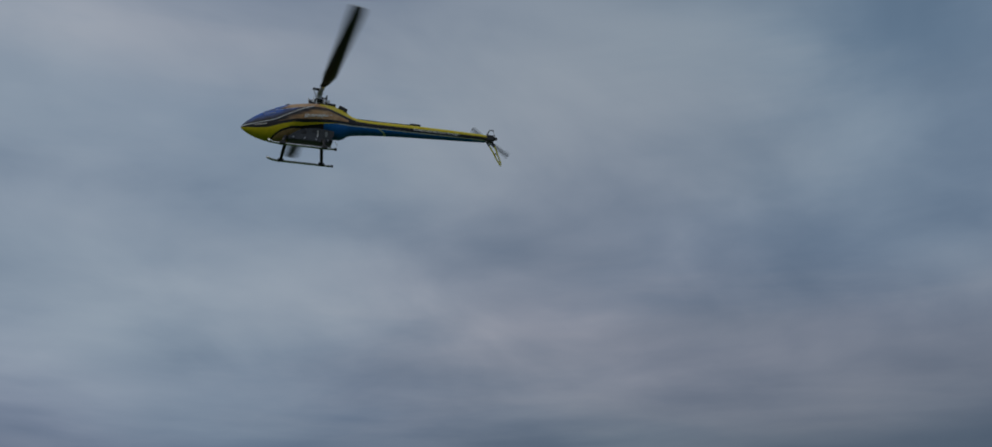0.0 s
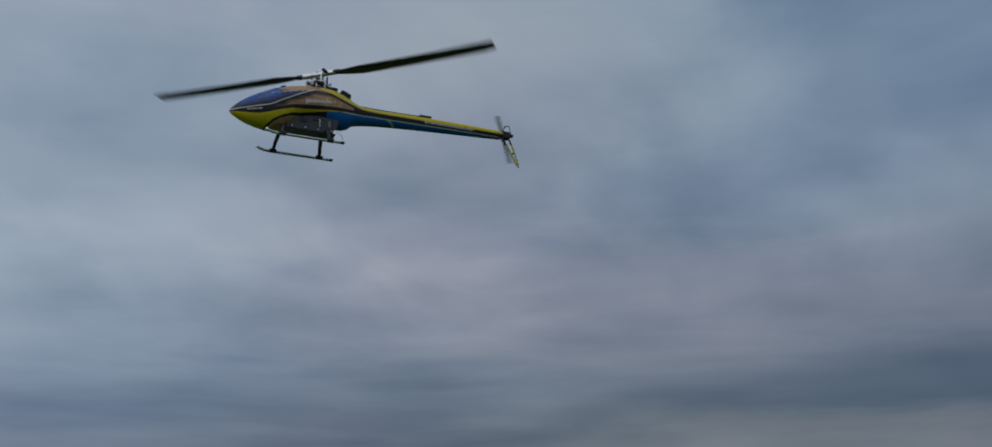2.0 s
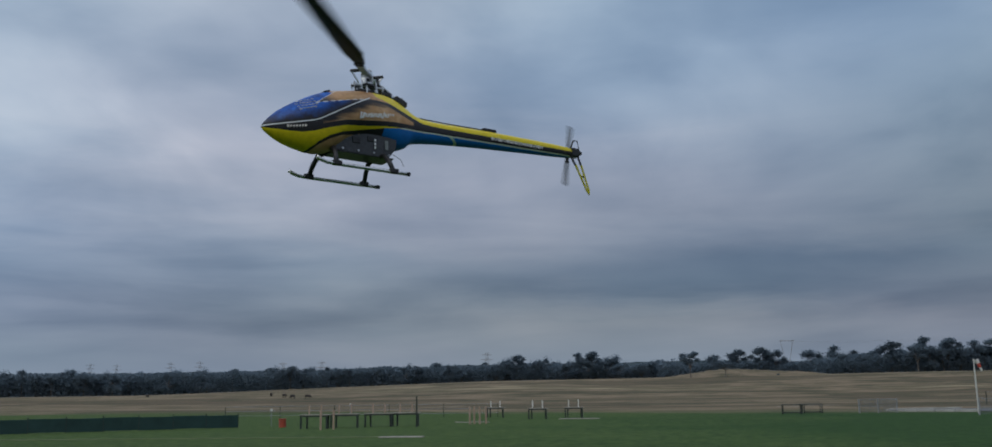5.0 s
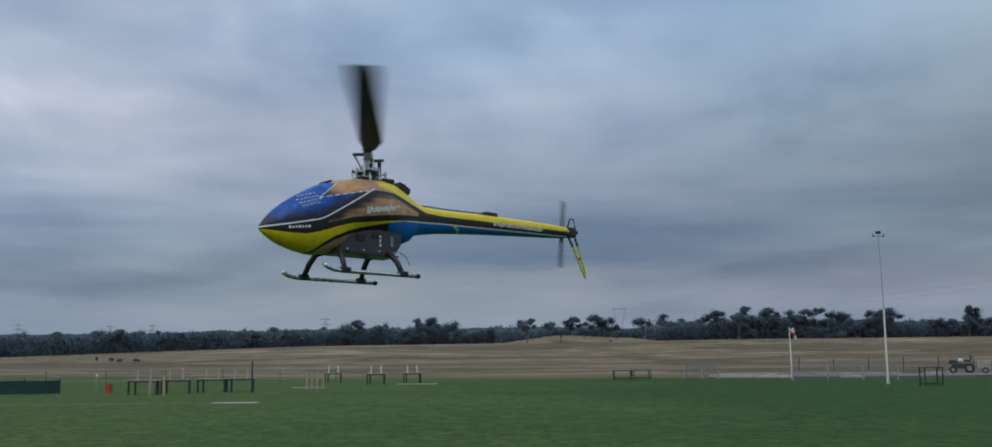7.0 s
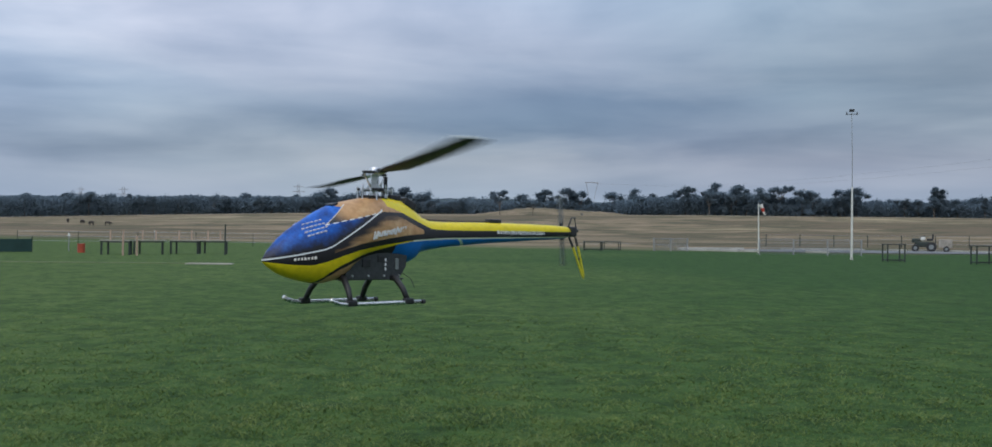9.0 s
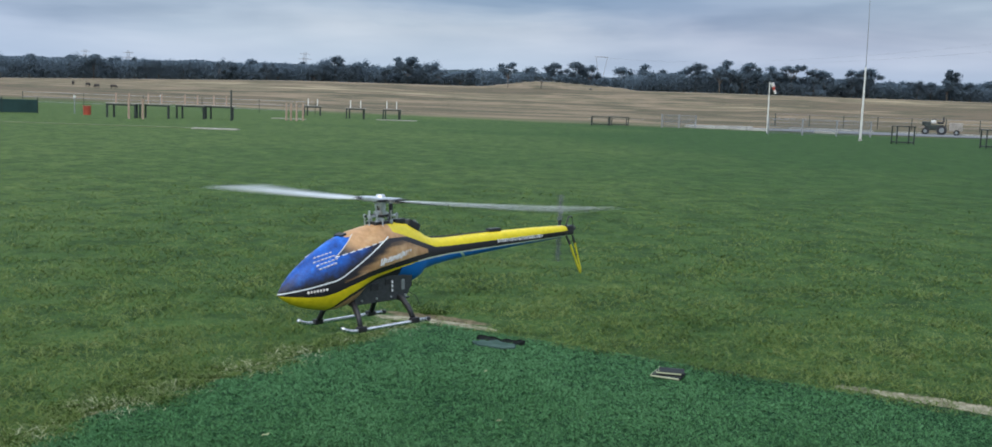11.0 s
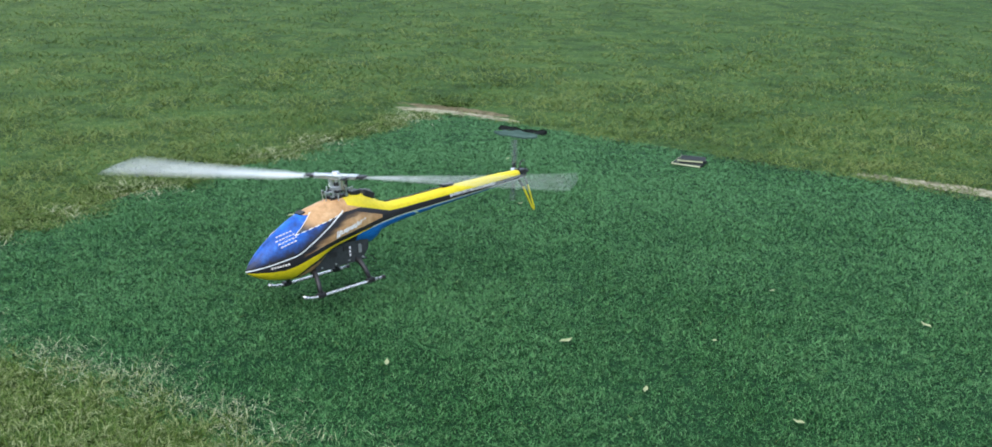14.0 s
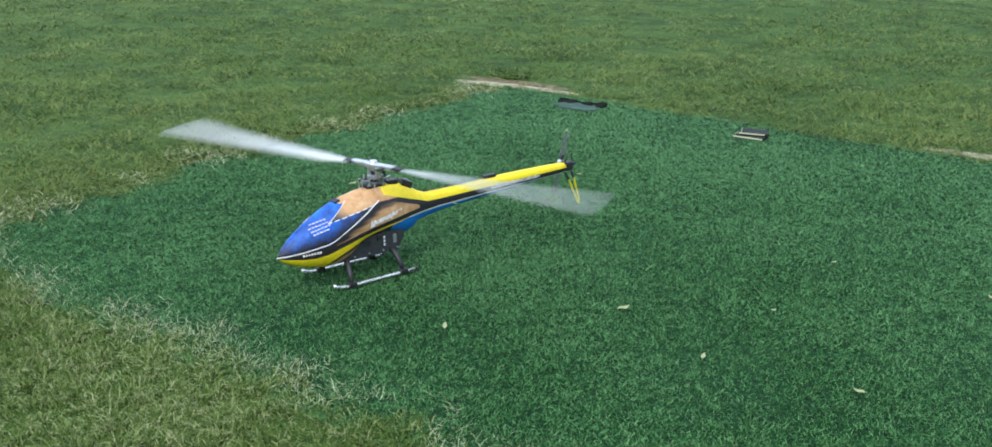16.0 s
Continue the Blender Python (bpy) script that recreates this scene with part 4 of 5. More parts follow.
    for k, (x, y) in enumerate(((0.052, 0.010), (0.048, -0.014), (-0.050, 0.014), (-0.046, -0.016))):
        part("swash_arm", box((x * 0.62, y * 0.8, 0.2845), (abs(x) * 0.9, 0.006, 0.006), 0.0012), MAT_BLACK if k % 2 else MAT_ALLOY, swash)
        part("ball", tube([(x, y, 0.279), (x, y, 0.291)], 0.0042, 10), MAT_ALLOY, swash)
        part("control_rod", tube([(x, y, 0.250), (x, y, 0.285)], 0.0019, 8), MAT_ALLOY, h)
    part("mast_collar", tube([(0, 0, 0.262), (0, 0, 0.276)], 0.011, 16), MAT_ALLOY, h)
    part("mast_collar", tube([(0, 0, 0.300), (0, 0, 0.312)], 0.010, 16), MAT_BLACK, h)
    part("bearing_block", box((-0.062, 0, 0.266), (0.040, 0.034, 0.016), 0.003), MAT_BLACK, h)
    # box behind the mast, on the hood
    rear = part("rear_box", box((-0.118, 0.0, 0.251), (0.044, 0.036, 0.022), 0.003, pose(0, 0, 0, 0, -24).to_3x3().to_4x4()), MAT_BLACK, h, "black electronics box behind the mast")
    part("cooling_fin", tube([(-0.104, 0.012, 0.264), (-0.104, -0.012, 0.264)], 0.006, 12), MAT_CARBON, rear)
    for k in range(3):
        part("fin_strip", box((-0.124 - 0.008 * k, 0, 0.259 - 0.007 * k), (0.003, 0.032, 0.014), 0.0006), MAT_GREY, rear)
    vent = part("scoop", box((0.150, 0.0, 0.2395), (0.020, 0.034, 0.006), 0.002, pose(0, 0, 0, 0, 17)), MAT_BLACK, shell, "dark intake in the hood")
    # boom fittings
    part("boom_pad", box((-0.485, 0, 0.214), (0.055, 0.020, 0.012), 0.003), MAT_BLACK, h, "small black pad on the boom")
    part("boom_wire", tube([(-0.19, 0.004, 0.2105), (-0.30, 0.004, 0.2095), (-0.46, 0.004, 0.2125)], 0.002, 6), MAT_BLACK, h)
    part("tail_wire", tube([(-0.075, 0.034, 0.060), (-0.095, 0.045, 0.045), (-0.105, 0.050, 0.020)], 0.0009, 5), MAT_BLACK, h)
    # lettering that cannot be named: plain bars
    for s in (1, -1):
        for k in range(27):
            lean_ = pose(0, 0, 0, 0, -14 if k % 3 else 10)
            part("letter_bar", box((-0.480 - 0.0088 * k, s * (0.0252 - 0.0048 * k / 27), 0.1795 + 0.00007 * k), (0.0034 + 0.0022 * (k % 4 == 0), 0.0016, 0.0112 - 0.003 * (k % 5 == 1)), 0, lean_), MAT_WHITE, shell)
        for k in range(14):
            x = 0.062 - 0.0094 * k
            part("letter_bar", box((x, s * (0.0722 - 0.00051 * k - 0.00034 * max(0, k - 5) ** 1.55), 0.160 + 0.0016 * k), (0.0050 + 0.0018 * (k % 3 == 1), 0.0026, 0.015 + 0.007 * (k in (0, 1, 9)) - 0.003 * (k % 4 == 2)), 0, pose(0, 0, 0, 0, -22 if k % 2 else -8)), MAT_WHITE, shell)
        for k in range(7):
            x = 0.293 - 0.0084 * k
            y = 0.0400 + 0.0026 * k
            part("letter_bar", box((x, s * (y + 0.0008), 0.0965 + 0.0008 * k), (0.0040 + 0.0014 * (k % 3 == 0), 0.0020, 0.0066), 0, pose(0, 0, 0, 0, -16, -19 * s)), MAT_SOCK_WHITE, shell)
    # rows of small white marks on the windscreen
    for s in (1, -1):
        for row in range(5):
            for k in range(6 - (row in (0, 4))):
                x, z = 0.268 - 0.0105 * k - 0.004 * row, 0.160 + 0.0030 * k + 0.0085 * (4 - row) - 0.004
                t = float(np.interp(x, [.185, .215, .255, .29, .318], [.227, .212, .190, .168, .147]))
                lo = float(np.interp(x, [.185, .215, .255, .29, .318], [.035, .036, .043, .052, .063]))
                w = float(np.interp(x, [.185, .215, .255, .29, .318], [.068, .062, .052, .041, .030]))
                zc = lo + (t - lo) * 0.48
                q = (z - zc) / (t - zc)
                if q > 0.93:
                    continue
                y = w * (1 - max(q, 0) ** 2.25) ** (1 / 2.25) * (1 - 0.30 * max(q, 0) ** 2)
                part("mark_bar", box((x, s * (y + 0.0002), z), (0.0086 - 0.002 * (k % 2), 0.0024, 0.0036), 0, pose(0, 0, 0, -s * 45 * q, 14, -s * 16)), MAT_SOCK_WHITE, shell)

    # tail: case, guard, fin
    case = part("tail_case", box((-0.874, 0, 0.190), (0.040, 0.030, 0.034), 0.006), MAT_BLACK, h, "black tail gear case")
    part("tail_cap", tube([(-0.890, 0.0, 0.194), (-0.912, 0.0, 0.194)], 0.012, 12, 0.007), MAT_BLACK, case)
    bm = bmesh.new()
    add_tube(bm, [(-0.855, 0.006, 0.202), (-0.872, 0.006, 0.236), (-0.890, 0.006, 0.238), (-0.898, 0.006, 0.205)], 0.0028, 6)
    part("tail_guard", bm, MAT_BLACK, case, "", True)
    part("tail_shaft", tube([(TAIL.x, 0, TAIL.z), (TAIL.x, TAIL.y - 0.004, TAIL.z)], 0.004, 10), MAT_ALLOY, case)
    fin = part("tail_fin", plate([(-0.843, 0.172), (-0.852, 0.172), (-0.874, 0.139), (-0.865, 0.137)], 0.014, 0.017), MAT_BLACK, h, "open V-shaped tail fin, black above and yellow below")
    part("fin_strut", plate([(-0.878, 0.172), (-0.886, 0.172), (-0.900, 0.142), (-0.892, 0.140)], 0.014, 0.017), MAT_BLACK, fin)
    part("fin_tip", plate([(-0.866, 0.139), (-0.874, 0.140), (-0.921, 0.052), (-0.930, 0.032), (-0.918, 0.044)], 0.0135, 0.0175), MAT_YELLOW, fin)
    part("fin_tip", plate([(-0.893, 0.142), (-0.900, 0.143), (-0.932, 0.050), (-0.9305, 0.0325), (-0.925, 0.052)], 0.0135, 0.0175), MAT_YELLOW, fin)
    part("fin_web", plate([(-0.890, 0.100), (-0.904, 0.104), (-0.907, 0.096), (-0.895, 0.092)], 0.0142, 0.0168), MAT_BLACK, fin)

    # main rotor
    rotor = part("main_rotor", box((0, 0, 0.0), (0.052, 0.026, 0.018), 0.005), MAT_ALLOY, h, "bright aluminium rotor head")
    part("head_button", tube([(0, 0, 0.008), (0, 0, 0.016)], 0.015, 20, 0.012), MAT_ALLOY, rotor)
    for s in (1, -1):
        part("grip", box((0.052 * s, 0, 0.001), (0.054, 0.022, 0.016), 0.004), MAT_ALLOY, rotor, "aluminium blade grip")
        part("grip_arm", box((0.040 * s, -0.026 * s, 0.0), (0.014, 0.034, 0.007), 0.002), MAT_BLACK, rotor)
        part("link", tube([(0.040 * s, -0.040 * s, 0.0), (0.030 * s, -0.018 * s, -0.040)], 0.0026, 8), MAT_ALLOY, rotor)
        part("follower", box((0.018 * s, -0.006 * s, -0.026), (0.007, 0.018, 0.046), 0.0015), MAT_ALLOY, rotor)
        part("blade_root", box((0.088 * s, 0, 0.001), (0.034, 0.026, 0.011), 0.003), MAT_BLACK, rotor, "black blade root")
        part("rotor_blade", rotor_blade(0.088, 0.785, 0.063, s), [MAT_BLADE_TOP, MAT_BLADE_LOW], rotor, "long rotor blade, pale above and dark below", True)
    # tail rotor
    tail = part("tail_rotor", tube([(0, 0.008, 0), (0, -0.008, 0)], 0.011, 12), MAT_ALLOY, h)
    for s in (1, -1):
        bm = bmesh.new()
        add_box(bm, (0.070 * s, 0, 0), (0.098, 0.004, 0.024), 0.0015)
        part("tail_blade", bm, MAT_TAIL_BLADE, tail, "short dark tail blade")
        part("tail_grip", box((0.018 * s, 0, 0), (0.022, 0.008, 0.012), 0.002), MAT_BLACK, tail)
    return h, rotor, tail


helicopter, main_rotor, tail_rotor = build_helicopter()


# ---- small things on and round the mat ----
def build_small_things():
    z = GROUND_Z + 0.014
    # flat stack of two dark boards with pale edges
    b = thing("board_stack", "small dark boards with pale edges lying on the mat", "boards", pose(0.897, 5.13, z - 0.004, 0, 0, -24))
    for k, (dx, dy, w, d) in enumerate(((0, 0, 0.15, 0.13), (0.012, 0.014, 0.13, 0.10))):
        p = part("board", box((dx, dy, 0.006 + 0.016 * k), (w, d, 0.012), 0.002, pose(0, 0, 0, 0, 0, 12 * k)), MAT_RUBBER, b)
        part("edge", box((dx - 0.002, dy - d / 2 - 0.0015, 0.006 + 0.016 * k), (w, 0.005, 0.008), 0.001, pose(0, 0, 0, 0, 0, 12 * k)), MAT_STRAW, p)
        part("edge", box((dx - w / 2 - 0.0015, dy, 0.006 + 0.016 * k), (0.005, d, 0.008), 0.001, pose(0, 0, 0, 0, 0, 12 * k)), MAT_STRAW, p)
    # dark rubber flap, lifted at the far edge of the mat
    bm = bmesh.new()
    n, m = 14, 5
    g = [[bm.verts.new((-0.15 + 0.30 * i / n, 0.0 + 0.028 * j / m + 0.02 * noise.noise((i * 0.5, j, 2)), 0.006 + 0.030 * (j / m) ** 2 * (0.6 + 0.6 * noise.noise((i * 0.35, 0, 5))))) for j in range(m + 1)] for i in range(n + 1)]
    for i in range(n):
        for j in range(m):
            bm.faces.new((g[i][j], g[i + 1][j], g[i + 1][j + 1], g[i][j + 1]))
    bmesh.ops.solidify(bm, geom=bm.faces[:], thickness=0.006)
    flap = solid("rubber_flap", bm, MAT_RUBBER, "dark curled rubber flap at the mat's far edge", "flap", pose(0.02, 5.74, z - 0.012, 0, 0, -22), smooth=True)
    bm = bmesh.new()
    rim = [(0.13 * math.cos(a * math.tau / 18) * (1 + 0.5 * noise.noise((a * 0.7, 1, 1))), 0.075 * math.sin(a * math.tau / 18) * (1 + 0.6 * noise.noise((a * 0.9, 5, 1)))) for a in range(18)]
    up = [bm.verts.new((x, y, 0.002)) for x, y in rim]
    low = [bm.verts.new((x * 1.03, y * 1.03, -0.006)) for x, y in rim]
    bm.faces.new(up)
    for k in range(18):
        bm.faces.new((low[k], low[(k + 1) % 18], up[(k + 1) % 18], up[k]))
    solid("worn_patch", bm, MAT_WET, "worn dark wet patch on the green mat", "patch", pose(-0.01, 5.66, z + 0.001, 0, 0, -24))
    # pale fallen leaves
    for i, (x, y, s, a) in enumerate(((0.165, 2.80, 0.022, 20), (0.372, 2.50, 0.015, 70), (1.335, 3.04, 0.02, 130), (-0.92, 3.95, 0.02, 40), (0.02, 4.25, 0.014, 10), (0.62, 2.85, 0.012, 200), (0.9, 3.3, 0.011, 15), (-0.35, 2.6, 0.016, 95), (0.75, 2.35, 0.017, 160), (-0.05, 5.05, 0.014, 60))):
        bm = bmesh.new()
        o = [(-1, 0, 0.1), (-0.4, 0.42, 0.25), (0.3, 0.45, 0.2), (1, 0.05, 0.5), (0.35, -0.4, 0.15), (-0.45, -0.38, 0.3)]
        vs = [bm.verts.new((q[0] * s, q[1] * s, q[2] * s)) for q in o]
        c = bm.verts.new((0, 0, 0))
        for k in range(6):
            bm.faces.new((c, vs[k], vs[(k + 1) % 6]))
        solid("fallen_leaf", bm, MAT_STRAW, "small pale dry leaf on the mat", "leaf", pose(x, y, z + 0.003, 0, 0, a), group="fallen leaves")


build_small_things()


# ---- club field: poles, tables, posts ----
def at(az, d, z=0.0, turn=0.0):
    x, y = d * math.sin(radians(az)), d * math.cos(radians(az))
    return pose(x, y, ground_z(x, y) + z, 0, 0, turn)


def weather_mast():
    m = thing("weather_mast", "tall white mast with a wind gauge at its thin top", "mast", at(19.41, 60.8))
    part("lower_tube", tube([(0, 0, 0), (0, 0, 2.0), (0, 0, 4.1)], 0.062, 12, 0.05), MAT_WHITE_POST, m, "white painted lower tube")
    part("upper_tube", tube([(0, 0, 4.1), (-0.02, 0, 6.2), (-0.07, 0, 8.35)], 0.024, 8, 0.018), MAT_WIRE, m)
    top = part("cross_arm", tube([(-0.37, 0, 8.25), (0.27, 0, 8.25)], 0.02, 6), MAT_BLACK, m, "dark wind gauge arm")
    for x in (-0.35, 0.24):
        part("cup", tube([(x, 0, 8.22), (x, 0, 8.40)], 0.05, 8, 0.02), MAT_BLACK, top)
    part("vane", box((-0.06, 0, 8.46), (0.30, 0.02, 0.16), 0.005), MAT_BLACK, top)
    part("collar", tube([(0, 0, 0), (0, 0, 0.12)], 0.10, 10), MAT_CONCRETE, m)


def windsock_pole():
    m = thing("windsock_pole", "white pole with a limp red and white windsock", "windsock", at(14.6, 74.5))
    part("pole", tube([(0, 0, 0), (-0.04, 0, 3.55)], 0.055, 10, 0.04), MAT_WHITE_POST, m)
    part("hoop", tube([(-0.04, 0, 3.45), (0.14, 0, 3.50)], 0.02, 6), MAT_WIRE, m)
    for k in range(3):
        part("sock_band", tube([(0.12 + 0.10 * k, 0, 3.48 - 0.25 * k), (0.22 + 0.10 * k, 0, 3.23 - 0.25 * k)], 0.15 - 0.03 * k, 10, 0.12 - 0.03 * k), MAT_SOCK_RED if k == 1 else MAT_SOCK_WHITE, m, "red cloth band" if k == 1 else "white cloth band")


def steel_table(w=1.1, h=0.72, d=0.7):
    m = thing("stand_table", "dark steel work table with thin legs on the grass", "table", group="work tables")
    part("tabletop", box((0, 0, h - 0.02), (w, d, 0.05), 0.008), MAT_TABLE, m)
    for x in (-w / 2 + 0.05, w / 2 - 0.05):
        for y in (-d / 2 + 0.05, d / 2 - 0.05):
            part("leg", box((x, y, (h - 0.04) / 2), (0.055, 0.055, h - 0.04)), MAT_TABLE, m)
        part("brace", box((x, 0, 0.12), (0.045, d - 0.1, 0.045)), MAT_TABLE, m)
    part("lower_rail", box((0, -d / 2 + 0.05, 0.10), (w - 0.1, 0.045, 0.05)), MAT_TABLE, m)
    part("lower_rail", box((0, d / 2 - 0.05, 0.10), (w - 0.1, 0.045, 0.05)), MAT_TABLE, m)
    return m


def cradle(w=1.5, h=0.72, wood=MAT_STICK, tone="pinkish"):
    m = thing("cradle_table", "dark steel table with two " + tone + " upright cradle posts", "table", group="cradle tables")
    part("tabletop", box((0, 0, h - 0.02), (w, 0.6, 0.05), 0.008), MAT_PLANK, m, "weathered plank top")
    for x in (-w / 2 + 0.05, w / 2 - 0.05):
        for y in (-0.25, 0.25):
            part("leg", box((x + 0.12 * (1 if y > 0 else -0.0) * (1 if x < 0 else -1), y, (h - 0.04) / 2), (0.08, 0.07, h - 0.04)), MAT_TABLE, m)
    part("rail", box((0, -0.27, h - 0.09), (w - 0.04, 0.05, 0.07)), MAT_TABLE, m)
    for x in (-0.36, 0.30):
        part("upright", box((x, 0, h + 0.24), (0.058, 0.055, 0.50), 0.008), wood, m, tone + " wooden upright")
    return m


def wooden_post(h):
    return solid("wooden_post", tube([(0, 0, 0), (0, 0, h)], 0.052, 10, 0.048), MAT_STICK, "short pinkish wooden post in the grass", "post", group="short posts")


def club_things():
    weather_mast()
    windsock_pole()
    c = cradle()
    c.matrix_world = at(-20.47, 53.2, turn=-3)
    for az, d, t in ((-18.85, 54.2, 2), (-17.0, 55.0, -2), (-15.5, 55.6, 1)):
        copy_thing(c, at(az, d, turn=t))
    c = cradle(1.25, 0.72, MAT_WHITE_POST, "white")
    c.matrix_world = at(-10.55, 74.0)
    for az, d, t in ((-8.2, 67.5, 0), (-6.2, 70.0, 2)):
        copy_thing(c, at(az, d, turn=t))
    s = steel_table(1.0, 0.95, 0.8)
    s.matrix_world = at(21.5, 57.5)
    copy_thing(s, at(25.75, 56.5, turn=-3))
    long_ = steel_table(1.35, 0.68, 0.8)
    tagged(long_, "long low dark steel bench table on the grass")
    long_.matrix_world = at(5.5, 75.5)
    copy_thing(long_, at(6.55, 77.5, turn=5))
    p = wooden_post(0.95)
    p.matrix_world = at(-20.2, 51.5)
    for az, d in ((-19.5, 51.5), (-12.0, 57), (-11.75, 57.5), (-11.45, 57.2), (-11.1, 58)):
        copy_thing(p, at(az, d))
    # red drum with its lid
    r = thing("red_drum", "small red plastic drum standing on the grass", "drum", at(-22.25, 57.0))
    part("barrel", tube([(0, 0, 0), (0, 0, 0.21), (0, 0, 0.43)], 0.19, 16), MAT_RED, r)
    part("lid", tube([(0, 0, 0.43), (0, 0, 0.47)], 0.205, 16), MAT_RED, r)
    part("band", tube([(0, 0, 0.20), (0, 0, 0.24)], 0.198, 16), MAT_RED, r)
    # white-headed marker
    w = thing("marker_stake", "thin stake with a round white head", "stake", at(-22.85, 60.0))
    part("stake", tube([(0, 0, 0), (0, 0, 0.85)], 0.025, 6), MAT_WIRE, w)
    part("head", tube([(0, 0, 0.84), (0, 0, 0.90), (0, 0, 0.97)], 0.075, 10, 0.055), MAT_WHITE_POST, w)
    w2 = copy_thing(w, at(-18.6, 105))
    # dark thin post
    solid("dark_post", tube([(0, 0, 0), (0, 0, 1.55)], 0.04, 8), MAT_TABLE, "thin dark steel post", "post", at(-14.95, 53))
    # green tarpaulin windbreak
    t = thing("windbreak", "low dark green tarpaulin windbreak on stakes", "windbreak")
    a, b = Vector((-35.0, 41.0, 0)), Vector((-23.9, 52.2, 0))
    n = 9
    for i in range(n):
        p, q = a.lerp(b, i / n), a.lerp(b, (i + 1) / n)
        mid, ang = (p + q) / 2, math.degrees(math.atan2(q.y - p.y, q.x - p.x))
        part("panel", box((mid.x, mid.y, ground_z(mid.x, mid.y) + 0.36 + 0.02 * (i % 2)), ((q - p).length - 0.02, 0.05, 0.66), 0.012, pose(0, 0, 0, 0, 0, ang)), MAT_TARP, t)
        part("stake", tube([(q.x, q.y, GROUND_Z), (q.x, q.y, 0.78)], 0.03, 6), MAT_TABLE, t)
    # concrete slabs in the grass
    for x, y, l, wd, ang in ((-10.9, 38.6, 1.7, 0.7, 4), (-6.9, 66.5, 2.6, 0.8, 0), (-12.6, 60, 2.0, 0.6, 0), (11.0, 118, 2.2, 1.2, 0), (15.5, 124, 3.5, 1.0, 0), (-38, 165, 4.0, 2.0, 0)):
        solid("slab", box((0, 0, 0.0), (l, wd, 0.07), 0.01), MAT_PLANK, "pale concrete slab let into the grass", "slab", pose(x, y, ground_z(x, y), 0, 0, ang), group="slabs")
    path = bmesh.new()
    add_box(path, (0, 0, 0), (22, 0.35, 0.03))
    solid("path", path, MAT_WORN, "narrow pale worn path", "path", pose(-22, 38.0, GROUND_Z + 0.01, 0, 0, 4), kind="structure")
    # asphalt pad with its pale kerb
    bm = bmesh.new()
    ring = []
    for k in range(40):
        an = k * math.tau / 40
        x, y = 29 + 13.5 * math.cos(an), 83 + 6.5 * math.sin(an)
        ring.append(bm.verts.new((x, y, ground_z(x, y) + 0.05)))
    bm.faces.new(ring)
    solid("asphalt_pad", bm, MAT_ASPHALT, "grey asphalt pad beyond the grass", "pad", kind="structure")
    kerb = thing("pad_kerb", "broken pale concrete kerb round the pad", "kerb", kind="structure")
    for k in range(46):
        if k in (9, 14, 15, 23, 30, 31, 38):
            continue
        an = k * math.tau / 46
        x, y = 29 + 13.8 * math.cos(an), 83 + 6.8 * math.sin(an)
        if y < 83 and x > 26:
            continue
        tx, ty = -13.8 * math.sin(an), 6.8 * math.cos(an)
        ln = math.hypot(tx, ty) * math.tau / 46
        part("kerb_stone", box((x, y, ground_z(x, y) + 0.06), (ln * 0.94, 0.35, 0.20), 0.02, pose(0, 0, 0, 0, 0, math.degrees(math.atan2(ty, tx)))), MAT_CONCRETE, kerb)


def wire_fence(name, a, b, h, step, label, rails=3, screen=False, thick=0.045):
    """Posts with wires between; some stretches with close mesh."""
    f = thing(name, label, "fence")
    a, b = Vector((*a, 0)), Vector((*b, 0))
    n = max(2, int((b - a).length / step))
    tops = []
    for i in range(n + 1):
        p = a.lerp(b, i / n)
        z = ground_z(p.x, p.y)
        part("post", tube([(p.x, p.y, z), (p.x, p.y, z + h)], thick, 6), MAT_TABLE if not screen else MAT_WIRE, f)
        tops.append(Vector((p.x, p.y, z)))
    for k in range(rails):
        hh = h * (k + 1) / rails - 0.04
        bm = bmesh.new()
        add_tube(bm, [t + Vector((0, 0, hh)) for t in tops], 0.012, 4)
        part("wire", bm, MAT_WIRE, f)
    if screen:
        for p, q in zip(tops, tops[1:]):
            bm = bmesh.new()
            m = 26
            for k in range(m):
                s = p.lerp(q, (k + 0.5) / m)
                add_box(bm, (s.x, s.y, s.z + h / 2), (0.014, 0.014, h - 0.08))
            part("mesh_panel", bm, MAT_MESH, f, "grey wire mesh")
    return f


def fences():
    wire_fence("mesh_fence", (17.5, 67.0), (24.4, 67.4), 1.05, 2.3, "low grey wire mesh fence round the pits", 2, True)
    wire_fence("mesh_gate", (12.0, 76.5), (14.6, 76.8), 1.0, 1.3, "grey wire mesh gate between posts", 2, True)
    wire_fence("paddock_fence", (30, 112), (75, 112), 1.35, 3.6, "dark post and wire paddock fence")
    wire_fence("left_fence", (-34, 72), (-14, 76), 1.0, 4.0, "thin post and wire fence along the paddock", thick=0.022)


